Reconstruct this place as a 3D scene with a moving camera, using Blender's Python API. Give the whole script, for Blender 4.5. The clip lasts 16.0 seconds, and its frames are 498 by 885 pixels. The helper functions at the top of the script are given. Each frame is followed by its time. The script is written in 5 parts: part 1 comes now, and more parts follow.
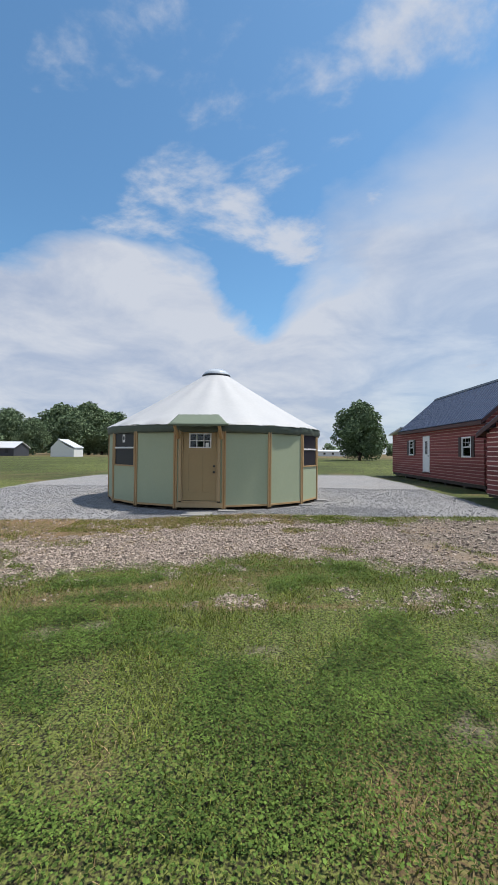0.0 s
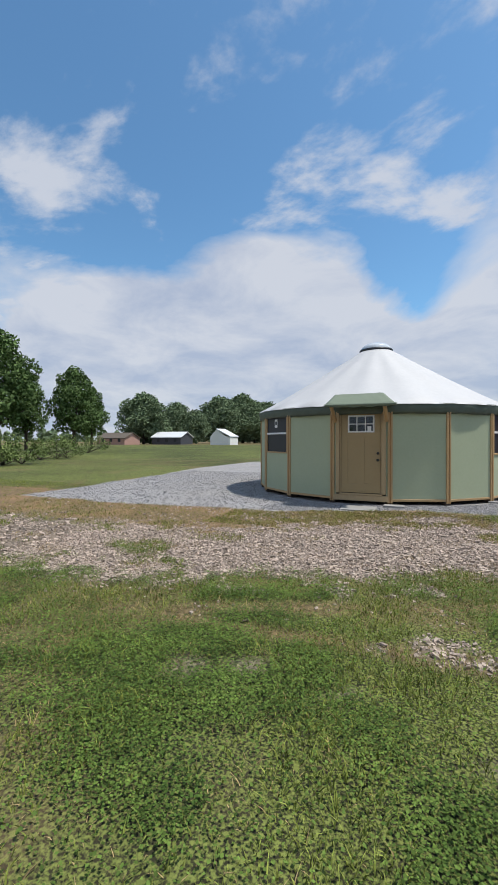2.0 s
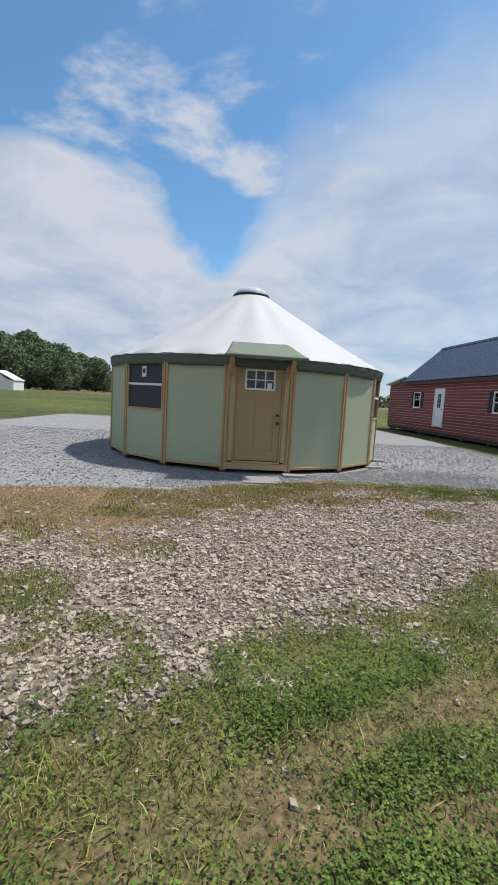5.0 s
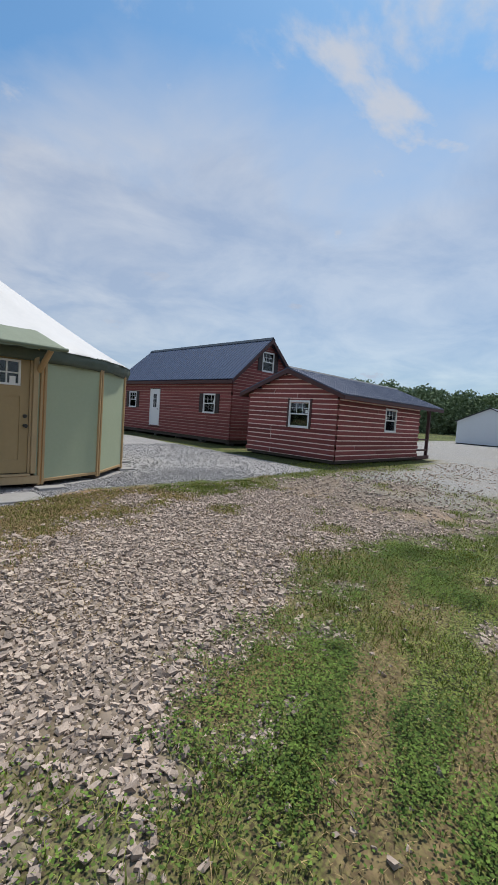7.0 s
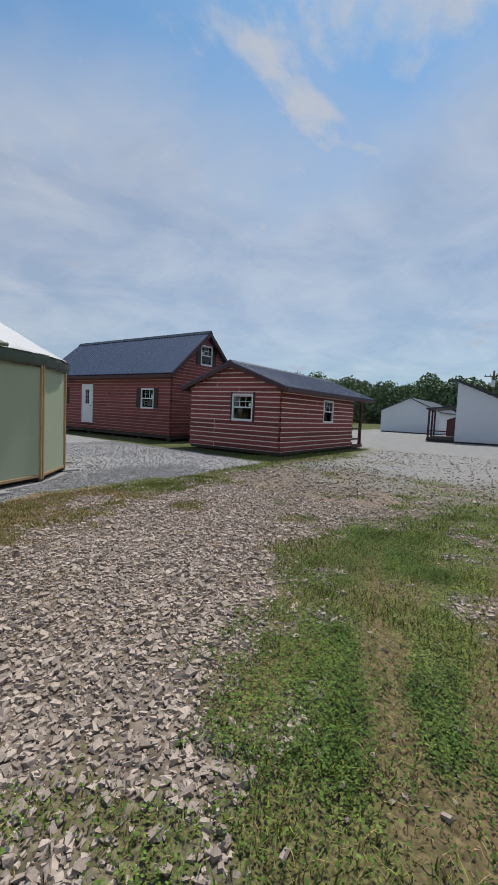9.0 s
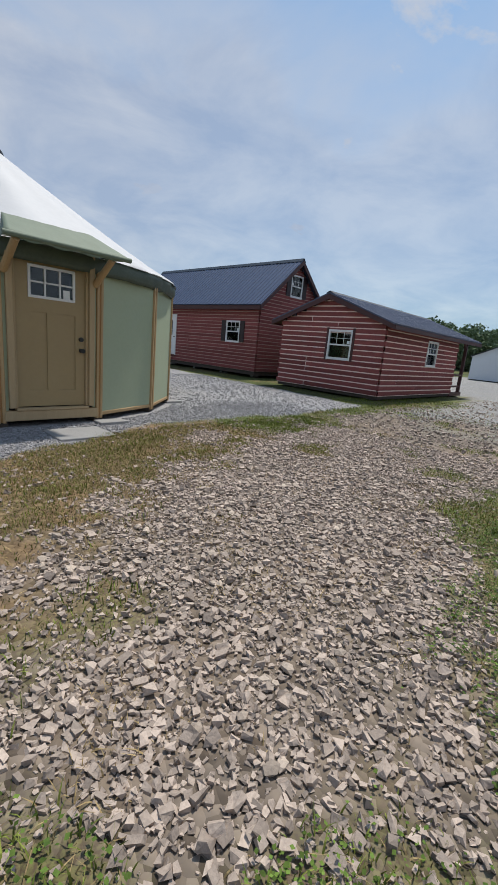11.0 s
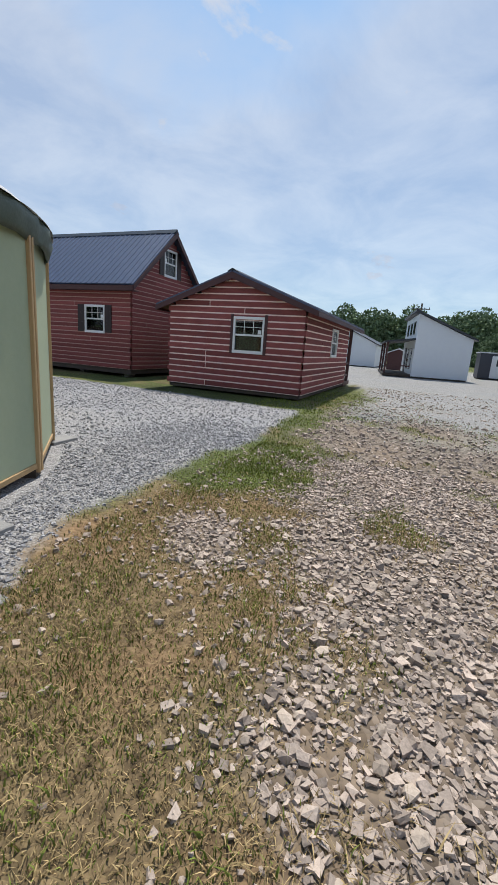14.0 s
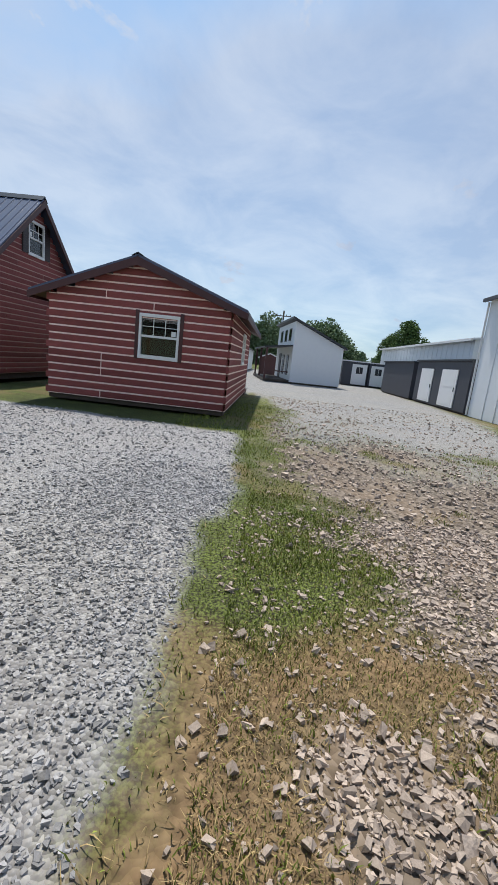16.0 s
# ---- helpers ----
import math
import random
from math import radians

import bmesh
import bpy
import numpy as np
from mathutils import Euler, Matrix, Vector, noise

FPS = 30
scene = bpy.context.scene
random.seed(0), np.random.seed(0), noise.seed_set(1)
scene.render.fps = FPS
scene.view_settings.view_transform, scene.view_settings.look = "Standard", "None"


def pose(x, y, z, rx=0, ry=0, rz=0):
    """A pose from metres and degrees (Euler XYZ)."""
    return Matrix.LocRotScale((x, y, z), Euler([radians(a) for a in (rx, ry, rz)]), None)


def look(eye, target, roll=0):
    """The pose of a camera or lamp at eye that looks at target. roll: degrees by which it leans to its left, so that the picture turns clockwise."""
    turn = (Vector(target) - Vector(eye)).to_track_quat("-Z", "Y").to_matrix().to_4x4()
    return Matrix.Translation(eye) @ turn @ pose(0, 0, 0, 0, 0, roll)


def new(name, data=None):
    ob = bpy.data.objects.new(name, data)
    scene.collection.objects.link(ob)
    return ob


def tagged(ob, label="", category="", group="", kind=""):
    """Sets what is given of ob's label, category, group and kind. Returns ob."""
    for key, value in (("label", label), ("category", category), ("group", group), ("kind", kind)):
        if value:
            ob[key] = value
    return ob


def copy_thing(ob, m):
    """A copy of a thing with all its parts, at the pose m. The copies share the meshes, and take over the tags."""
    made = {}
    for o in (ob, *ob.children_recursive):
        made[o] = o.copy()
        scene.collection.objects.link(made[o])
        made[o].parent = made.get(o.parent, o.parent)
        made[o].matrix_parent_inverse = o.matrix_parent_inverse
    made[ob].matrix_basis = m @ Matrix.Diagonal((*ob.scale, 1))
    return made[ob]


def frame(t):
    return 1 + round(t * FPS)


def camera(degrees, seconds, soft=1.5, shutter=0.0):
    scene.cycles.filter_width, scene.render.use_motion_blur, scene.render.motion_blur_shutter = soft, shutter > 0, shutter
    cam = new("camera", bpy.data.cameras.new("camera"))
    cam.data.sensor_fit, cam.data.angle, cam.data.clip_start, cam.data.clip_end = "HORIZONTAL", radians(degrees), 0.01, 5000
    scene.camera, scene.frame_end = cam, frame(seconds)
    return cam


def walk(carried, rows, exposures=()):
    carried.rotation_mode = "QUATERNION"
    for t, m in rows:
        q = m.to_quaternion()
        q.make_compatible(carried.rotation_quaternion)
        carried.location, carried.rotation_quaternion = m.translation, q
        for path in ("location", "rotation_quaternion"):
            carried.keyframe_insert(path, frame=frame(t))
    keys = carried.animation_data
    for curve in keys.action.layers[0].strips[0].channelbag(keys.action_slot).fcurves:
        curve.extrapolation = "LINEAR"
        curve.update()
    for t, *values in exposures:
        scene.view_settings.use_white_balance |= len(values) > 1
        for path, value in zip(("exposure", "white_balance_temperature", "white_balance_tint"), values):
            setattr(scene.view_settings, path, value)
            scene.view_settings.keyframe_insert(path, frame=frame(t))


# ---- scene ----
cam = camera(62.0, 16.0, soft=1.1)
PATH = [
    (0, (1.812, -11.489, 1.62), (1.73, -9.491, 1.669), 0.5),
    (0.5, (1.764, -11.339, 1.617), (1.55, -9.351, 1.685), 1.2),
    (1, (1.771, -10.926, 1.579), (1.306, -8.981, 1.594), 0.2),
    (1.5, (1.668, -10.564, 1.554), (0.856, -8.736, 1.565), -0.9),
    (2, (1.339, -10.293, 1.553), (0.569, -8.447, 1.541), 0.0),
    (2.5, (0.953, -10.014, 1.547), (0.426, -8.087, 1.444), 0.8),
    (3, (0.601, -9.564, 1.533), (0.316, -7.589, 1.394), 1.8),
    (3.5, (0.243, -9.298, 1.553), (0.152, -7.308, 1.374), 2.5),
    (4, (-0.186, -9.047, 1.562), (-0.223, -7.061, 1.328), 3.5),
    (4.5, (-0.551, -8.762, 1.578), (-0.489, -6.776, 1.353), 3.2),
    (6.8, (-1.928, -7.693, 1.497), (-0.7, -6.117, 1.389), 4.1),
    (7, (-1.924, -7.593, 1.506), (-0.502, -6.192, 1.377), 4.0),
    (7.5, (-1.967, -7.376, 1.486), (-0.361, -6.184, 1.437), 2.8),
    (8, (-2.072, -7.265, 1.489), (-0.465, -6.079, 1.399), 2.4),
    (8.5, (-2.156, -7.254, 1.488), (-0.532, -6.094, 1.352), 2.3),
    (9, (-2.22, -7.263, 1.497), (-0.59, -6.113, 1.355), 2.6),
    (9.5, (-2.319, -7.253, 1.498), (-0.735, -6.04, 1.355), 2.6),
    (10, (-2.417, -7.021, 1.421), (-0.975, -5.655, 1.183), 3.0),
    (10.2, (-2.437, -6.884, 1.405), (-1.029, -5.495, 1.106), 3.5),
    (12.3, (-2.072, -4.764, 1.261), (-0.449, -3.809, 0.589), 7.4),
    (12.5, (-2.007, -4.594, 1.246), (-0.249, -3.86, 0.638), 8.6),
    (13, (-1.788, -4.146, 1.302), (0.045, -3.569, 0.747), 7.9),
    (13.5, (-1.349, -3.524, 1.357), (0.441, -2.771, 0.88), 4.5),
    (14, (-0.948, -2.88, 1.409), (0.861, -2.158, 0.956), 4.1),
    (14.5, (-0.544, -2.346, 1.409), (1.31, -1.701, 1.024), 4.1),
    (15, (-0.3, -1.772, 1.452), (1.595, -1.258, 1.073), 5.1),
    (15.5, (-0.006, -1.308, 1.422), (1.934, -1.048, 1.01), 6.4),
    (16, (0.513, -0.907, 1.447), (2.472, -0.83, 1.052), 6.3),
]
walk(cam, [(t, look(e, g, r)) for t, e, g, r in PATH], [(0, -0.08), (4.5, -0.08), (7, -0.2), (8, -0.34), (10, -0.36), (12.5, -0.04), (16, 0.0)])

# ---- sky, sun ----
SUN_AZ, SUN_EL = 74.0, 66.0          # degrees, azimuth from +y towards +x
world = bpy.data.worlds.new("sky")
scene.world = world
world.use_nodes = True
wt = world.node_tree
wt.nodes.clear()


def wn(kind, **kw):
    n = wt.nodes.new(kind)
    for k, v in kw.items():
        n.inputs[k].default_value = v
    return n


def wmath(op, a, b, clamp=False):
    n = wt.nodes.new("ShaderNodeMath")
    n.operation, n.use_clamp = op, clamp
    for k, v in enumerate((a, b)):
        if isinstance(v, (int, float)):
            n.inputs[k].default_value = v
        else:
            wt.links.new(v, n.inputs[k])
    return n.outputs[0]


sky = wt.nodes.new("ShaderNodeTexSky")
sky.sky_type, sky.sun_disc = "NISHITA", False
sky.sun_elevation, sky.sun_rotation = radians(SUN_EL), radians(SUN_AZ)
sky.air_density, sky.dust_density, sky.ozone_density = 1.0, 0.6, 1.6
tc = wt.nodes.new("ShaderNodeTexCoord")
sep = wt.nodes.new("ShaderNodeSeparateXYZ")
wt.links.new(tc.outputs["Generated"], sep.inputs[0])
up = wmath("MAXIMUM", sep.outputs[2], 0.0)
den = wmath("ADD", up, 0.22)
comb = wt.nodes.new("ShaderNodeCombineXYZ")
wt.links.new(wmath("DIVIDE", sep.outputs[0], den), comb.inputs[0])
wt.links.new(wmath("DIVIDE", sep.outputs[1], den), comb.inputs[1])


def cloud_noise(scale, detail, rough, dist, offset, stretch=(1, 1, 1)):
    m = wt.nodes.new("ShaderNodeMapping")
    m.inputs["Location"].default_value = offset
    m.inputs["Scale"].default_value = stretch
    m.inputs["Rotation"].default_value = (0, 0, 0.7)
    wt.links.new(comb.outputs[0], m.inputs[0])
    n = wn("ShaderNodeTexNoise", Scale=scale, Detail=detail, Roughness=rough, Distortion=dist)
    wt.links.new(m.outputs[0], n.inputs["Vector"])
    return n.outputs["Fac"]


big = cloud_noise(1.15, 8, 0.55, 0.3, (3.1, 1.7, 0))
wisp = cloud_noise(2.3, 10, 0.58, 0.2, (7.3, 4.4, 0), (1, 1.3, 1))
azim = wmath("ARCTAN2", sep.outputs[0], sep.outputs[1])
elev = wmath("ARCSINE", sep.outputs[2], 0.0)
turn_ = wmath("ADD", wmath("MULTIPLY", azim, 1 / (2 * math.pi)), 0.5)


def by_azimuth(rows):
    """A value that goes with the compass direction: rows of (degrees, value)."""
    n = wt.nodes.new("ShaderNodeValToRGB")
    n.color_ramp.interpolation = "EASE"
    el = n.color_ramp.elements
    while len(el) < len(rows):
        el.new(0.5)
    for e_, (deg, v) in zip(el, rows):
        e_.position = deg / 360 + 0.5
        e_.color = (v, v, v, 1)
    wt.links.new(turn_, n.inputs[0])
    return n.outputs[0]


# the cloud bank: a cumulus rim in the north-west, a soft high veil in the east
# taller unseen bank to the south, added to brighten south-facing walls
bank_top = by_azimuth([(-180, 0.85), (-110, 0.70), (-65, 0.30), (-40, 0.36), (-22, 0.44), (-9, 0.43), (-1, 0.36), (9, 0.52), (24, 0.61), (45, 0.56), (70, 0.58), (95, 0.68), (130, 0.75), (180, 0.85)])
soft_rim = by_azimuth([(-180, 0.15), (-75, 0.10), (-45, 0.035), (-2, 0.035), (7, 0.07), (30, 0.12), (180, 0.15)])
density = by_azimuth([(-180, 0.9), (-80, 0.9), (-45, 0.95), (4, 0.95), (22, 0.82), (50, 0.74), (100, 0.70), (130, 0.8), (180, 0.9)])
rim = wmath("ADD", wmath("SUBTRACT", bank_top, elev), wmath("MULTIPLY", wmath("SUBTRACT", big, 0.5), 0.55))
fac_bank = wmath("ADD", wmath("DIVIDE", rim, wmath("MULTIPLY", soft_rim, 2.0)), 0.5, True)
fac_wisp = wt.nodes.new("ShaderNodeMapRange")
fac_wisp.interpolation_type = "SMOOTHSTEP"
fac_wisp.inputs["From Min"].default_value, fac_wisp.inputs["From Max"].default_value = 0.56, 0.72
wt.links.new(wmath("ADD", wisp, wmath("MULTIPLY", up, 0.10)), fac_wisp.inputs[0])
haze = wmath("MULTIPLY", wmath("MULTIPLY", wmath("SUBTRACT", 0.24, up), 4.5, True), 0.78)   # milky air low down
fac = wmath("MAXIMUM", wmath("MULTIPLY", fac_bank, density), wmath("MULTIPLY", fac_wisp.outputs[0], 0.88))
fac = wmath("MAXIMUM", fac, haze)
shade = wt.nodes.new("ShaderNodeMix")
shade.data_type = "RGBA"
shade.inputs[6].default_value = (0.50, 0.58, 0.75, 1)
shade.inputs[7].default_value = (0.74, 0.78, 0.87, 1)
sh_n = wt.nodes.new("ShaderNodeMapRange")
sh_n.inputs["From Min"].default_value, sh_n.inputs["From Max"].default_value = 0.38, 0.64
thin = wmath("MULTIPLY", wmath("SUBTRACT", 0.22, rim, True), 0.55)     # sunlit towards the rim
wt.links.new(wmath("ADD", cloud_noise(2.1, 8, 0.6, 0.4, (1.3, 8.8, 0)), thin), sh_n.inputs[0])
wt.links.new(sh_n.outputs[0], shade.inputs[0])
SKY_GAIN = 0.17
gain = wt.nodes.new("ShaderNodeVectorMath")
gain.operation = "MULTIPLY"
gain.inputs[1].default_value = (SKY_GAIN * 0.72, SKY_GAIN * 1.03, SKY_GAIN * 1.12)
wt.links.new(sky.outputs[0], gain.inputs[0])
mixc = wt.nodes.new("ShaderNodeMix")
mixc.data_type = "RGBA"
wt.links.new(fac, mixc.inputs[0])
wt.links.new(gain.outputs[0], mixc.inputs[6])
wt.links.new(shade.outputs[2], mixc.inputs[7])
bg = wn("ShaderNodeBackground", Strength=0.90)
wt.links.new(mixc.outputs[2], bg.inputs[0])
wo = wt.nodes.new("ShaderNodeOutputWorld")
wt.links.new(bg.outputs[0], wo.inputs[0])

sun = new("sun", bpy.data.lights.new("sun", "SUN"))
sun.data.energy, sun.data.angle, sun.data.color = 5.0, radians(2.0), (1.0, 0.945, 0.86)
ce = math.cos(radians(SUN_EL))
sun_dir = Vector((math.sin(radians(SUN_AZ)) * ce, math.cos(radians(SUN_AZ)) * ce, math.sin(radians(SUN_EL))))
sun.matrix_world = look(sun_dir * 60, (0, 0, 0))


# ---- materials ----
def material(name, c1, c2=None, scale=6.0, rough=0.7, bump=0.0, bump_scale=60.0, metal=0.0, rand=0.0, island=0.0,
             stretch=(1, 1, 1), spec=0.5, stain=0.25):
    """Two tones mixed by a coarse and a fine noise, a fine relief, and a shift by piece."""
    m = bpy.data.materials.new(name)
    m.use_nodes = True
    nt = m.node_tree
    b = nt.nodes["Principled BSDF"]
    b.inputs["Roughness"].default_value, b.inputs["Metallic"].default_value = rough, metal
    b.inputs["Specular IOR Level"].default_value = spec
    c2 = c2 or tuple(v * 0.8 for v in c1)
    t = nt.nodes.new("ShaderNodeTexCoord")
    geo = nt.nodes.new("ShaderNodeNewGeometry")
    mp = nt.nodes.new("ShaderNodeMapping")
    mp.inputs["Scale"].default_value = stretch
    nt.links.new(geo.outputs["Position"], mp.inputs[0])
    n1 = nt.nodes.new("ShaderNodeTexNoise")
    n1.inputs["Scale"].default_value, n1.inputs["Detail"].default_value = scale, 6
    n2 = nt.nodes.new("ShaderNodeTexNoise")
    n2.inputs["Scale"].default_value, n2.inputs["Detail"].default_value = scale * 9, 4
    for n in (n1, n2):
        nt.links.new(mp.outputs[0], n.inputs["Vector"])
    add = nt.nodes.new("ShaderNodeMath")
    add.operation = "MULTIPLY_ADD"
    add.inputs[1].default_value = 0.5
    nt.links.new(n2.outputs[0], add.inputs[0])
    half = nt.nodes.new("ShaderNodeMath")
    half.operation = "MULTIPLY"
    half.inputs[1].default_value = 0.5
    nt.links.new(n1.outputs[0], half.inputs[0])
    nt.links.new(half.outputs[0], add.inputs[2])
    ramp = nt.nodes.new("ShaderNodeMapRange")
    ramp.inputs["From Min"].default_value, ramp.inputs["From Max"].default_value = 0.5 - stain, 0.5 + stain
    nt.links.new(add.outputs[0], ramp.inputs[0])
    mix = nt.nodes.new("ShaderNodeMix")
    mix.data_type = "RGBA"
    mix.inputs[6].default_value, mix.inputs[7].default_value = (*c1, 1), (*c2, 1)
    nt.links.new(ramp.outputs[0], mix.inputs[0])
    out = mix.outputs[2]
    if rand or island:
        hsv = nt.nodes.new("ShaderNodeHueSaturation")
        v = nt.nodes.new("ShaderNodeMapRange")
        k = rand or island
        v.inputs["To Min"].default_value, v.inputs["To Max"].default_value = 1 - k, 1 + k
        if rand:
            nt.links.new(nt.nodes.new("ShaderNodeObjectInfo").outputs["Random"], v.inputs[0])
        else:
            nt.links.new(geo.outputs["Random Per Island"], v.inputs[0])
        nt.links.new(v.outputs[0], hsv.inputs["Value"])
        nt.links.new(out, hsv.inputs["Color"])
        out = hsv.outputs[0]
    nt.links.new(out, b.inputs["Base Color"])
    if bump:
        n3 = nt.nodes.new("ShaderNodeTexNoise")
        n3.inputs["Scale"].default_value, n3.inputs["Detail"].default_value = bump_scale, 5
        nt.links.new(mp.outputs[0], n3.inputs["Vector"])
        bp = nt.nodes.new("ShaderNodeBump")
        bp.inputs["Strength"].default_value, bp.inputs["Distance"].default_value = bump, 0.01
        nt.links.new(n3.outputs[0], bp.inputs["Height"])
        nt.links.new(bp.outputs[0], b.inputs["Normal"])
    return m


GREEN = material("sage_canvas", (0.385, 0.435, 0.295), (0.345, 0.395, 0.265), 2.0, 0.75, 0.12, 90)
VALANCE = material("dark_green_cloth", (0.060, 0.080, 0.060), (0.095, 0.120, 0.092), 5, 0.6, 0.3, 30)
AWNING = material("green_awning_cloth", (0.165, 0.205, 0.145), (0.13, 0.165, 0.115), 3, 0.7, 0.2, 60)
ROOFCLOTH = material("white_roof_cloth", (0.52, 0.52, 0.525), (0.455, 0.46, 0.47), 1.2, 0.6, 0.15, 12)
PINE = material("pale_pine", (0.47, 0.32, 0.16), (0.38, 0.24, 0.11), 5, 0.6, 0.2, 70, stretch=(6, 6, 0.6), rand=0.08)
PINE_EDGE = material("amber_pine_edge", (0.42, 0.22, 0.075), (0.33, 0.16, 0.05), 6, 0.6, 0.2, 70, stretch=(6, 6, 0.6))
TAN = material("tan_door_paint", (0.36, 0.262, 0.128), (0.32, 0.23, 0.112), 2, 0.5, 0.08, 120)
TANFRAME = material("tan_frame_wood", (0.46, 0.34, 0.19), (0.37, 0.265, 0.14), 5, 0.6, 0.2, 70, stretch=(5, 5, 0.6))
WHITE = material("white_vinyl", (0.78, 0.78, 0.77), (0.70, 0.70, 0.69), 4, 0.45)
WHITEDOOR = material("white_door_paint", (0.80, 0.80, 0.79), (0.74, 0.74, 0.74), 2, 0.4)
BLACK = material("black_metal", (0.012, 0.012, 0.013), (0.02, 0.02, 0.02), 10, 0.4)
DARKWOOD = material("dark_floor_timber", (0.045, 0.035, 0.028), (0.08, 0.06, 0.045), 8, 0.85, 0.4, 50)
SCREEN = material("black_insect_screen", (0.014, 0.015, 0.020), (0.022, 0.022, 0.030), 3, 0.45)
LOG = material("red_stained_log", (0.285, 0.084, 0.076), (0.17, 0.052, 0.050), 2.6, 0.78, 0.5, 40, rand=0.2, stretch=(1, 1, 5), spec=0.2)
CHINK_OLD = material("weathered_chinking", (0.46, 0.29, 0.24), (0.34, 0.20, 0.165), 7, 0.8, 0.3, 80)
CHINK = material("pale_chinking", (0.84, 0.66, 0.58), (0.72, 0.53, 0.46), 7, 0.8, 0.3, 80)
TRIMRED = material("dark_red_trim", (0.075, 0.024, 0.022), (0.05, 0.017, 0.017), 4, 0.55, 0.2, 50, rand=0.1)
SHUTTER = material("dark_brown_shutter", (0.028, 0.014, 0.014), (0.02, 0.01, 0.01), 5, 0.5)
METAL = material("blue_grey_roof_metal", (0.060, 0.080, 0.140), (0.048, 0.066, 0.115), 0.8, 0.45, 0.06, 20, spec=0.6)
METAL_CAP = material("dark_ridge_metal", (0.03, 0.035, 0.045), (0.02, 0.025, 0.03), 2, 0.45)
SIDING = material("white_siding", (0.70, 0.73, 0.75), (0.64, 0.67, 0.70), 0.5, 0.55, 0.05, 8, stain=0.35)
DARKSIDE = material("charcoal_siding", (0.055, 0.058, 0.072), (0.045, 0.047, 0.06), 1.0, 0.6, 0.1, 20)
LIGHTROOF = material("pale_roof_metal", (0.66, 0.68, 0.70), (0.58, 0.60, 0.62), 0.6, 0.4)
CONCRETE = material("concrete_block", (0.30, 0.295, 0.285), (0.21, 0.205, 0.20), 6, 0.9, 0.5, 60)
DIRT = material("dark_soil", (0.035, 0.030, 0.028), (0.075, 0.062, 0.055), 4, 0.95, 0.8, 35)
BARK = material("bark", (0.075, 0.058, 0.045), (0.045, 0.035, 0.028), 4, 0.95, 0.6, 20)
LEAF = material("tree_leaves", (0.120, 0.185, 0.065), (0.070, 0.115, 0.042), 0.35, 0.8, island=0.45, spec=0.1)
LEAF_PALE = material("bush_leaves", (0.17, 0.22, 0.08), (0.11, 0.155, 0.05), 0.5, 0.8, island=0.45, spec=0.1)
# leaf green lightened to paint the air's haze onto distant trees
LEAF_HAZED = material("hazed_far_leaves", (0.185, 0.245, 0.140), (0.120, 0.170, 0.098), 0.10, 0.85, island=0.35, spec=0.08)
PINEWOOD = material("weathered_pole_wood", (0.12, 0.10, 0.08), None, 4, 0.9, 0.4, 30)
GRASS = material("green_grass_blades", (0.23, 0.265, 0.055), (0.105, 0.138, 0.026), 2.2, 0.7, island=0.45, spec=0.15, stain=0.10)
CLOVER = material("clover_leaves", (0.112, 0.172, 0.034), (0.042, 0.076, 0.015), 2.0, 0.7, island=0.5, spec=0.10, stain=0.10)
STRAW = material("dry_grass_blades", (0.40, 0.305, 0.155), (0.22, 0.155, 0.072), 1.4, 0.8, island=0.45, spec=0.12)
STONE = material("brown_crushed_stone", (0.455, 0.37, 0.305), (0.24, 0.19, 0.155), 9, 0.85, 0.5, 60, island=0.38)
STONE_ONE = material("brown_crushed_stone_piece", (0.45, 0.37, 0.30), (0.26, 0.21, 0.165), 9, 0.85, 0.5, 60, rand=0.38)
STONE_GREY = material("grey_crushed_stone", (0.335, 0.33, 0.335), (0.20, 0.198, 0.205), 12, 0.85, 0.4, 80, island=0.42)


def glass(name, tint=(0.9, 0.95, 1.0)):
    m = bpy.data.materials.new(name)
    m.use_nodes = True
    nt = m.node_tree
    nt.nodes.remove(nt.nodes["Principled BSDF"])
    tr, gl = nt.nodes.new("ShaderNodeBsdfTransparent"), nt.nodes.new("ShaderNodeBsdfGlossy")
    tr.inputs[0].default_value = (*tint, 1)
    gl.inputs["Roughness"].default_value = 0.03
    fr = nt.nodes.new("ShaderNodeFresnel")
    fr.inputs[0].default_value = 1.6
    mx = nt.nodes.new("ShaderNodeMixShader")
    nt.links.new(fr.outputs[0], mx.inputs[0])
    nt.links.new(tr.outputs[0], mx.inputs[1])
    nt.links.new(gl.outputs[0], mx.inputs[2])
    nt.links.new(mx.outputs[0], nt.nodes["Material Output"].inputs[0])
    return m


GLASS = glass("window_glass", (0.55, 0.6, 0.62))
ACRYLIC = material("skylight_acrylic", (0.58, 0.62, 0.66), (0.50, 0.55, 0.60), 3, 0.12, spec=0.9)


# ---- building helpers ----
def thing(name, at, label="", category="", group="", kind=""):
    ob = new(name)
    ob.location = at
    ob.empty_display_size = 0.2
    return tagged(ob, label, category, group, kind)


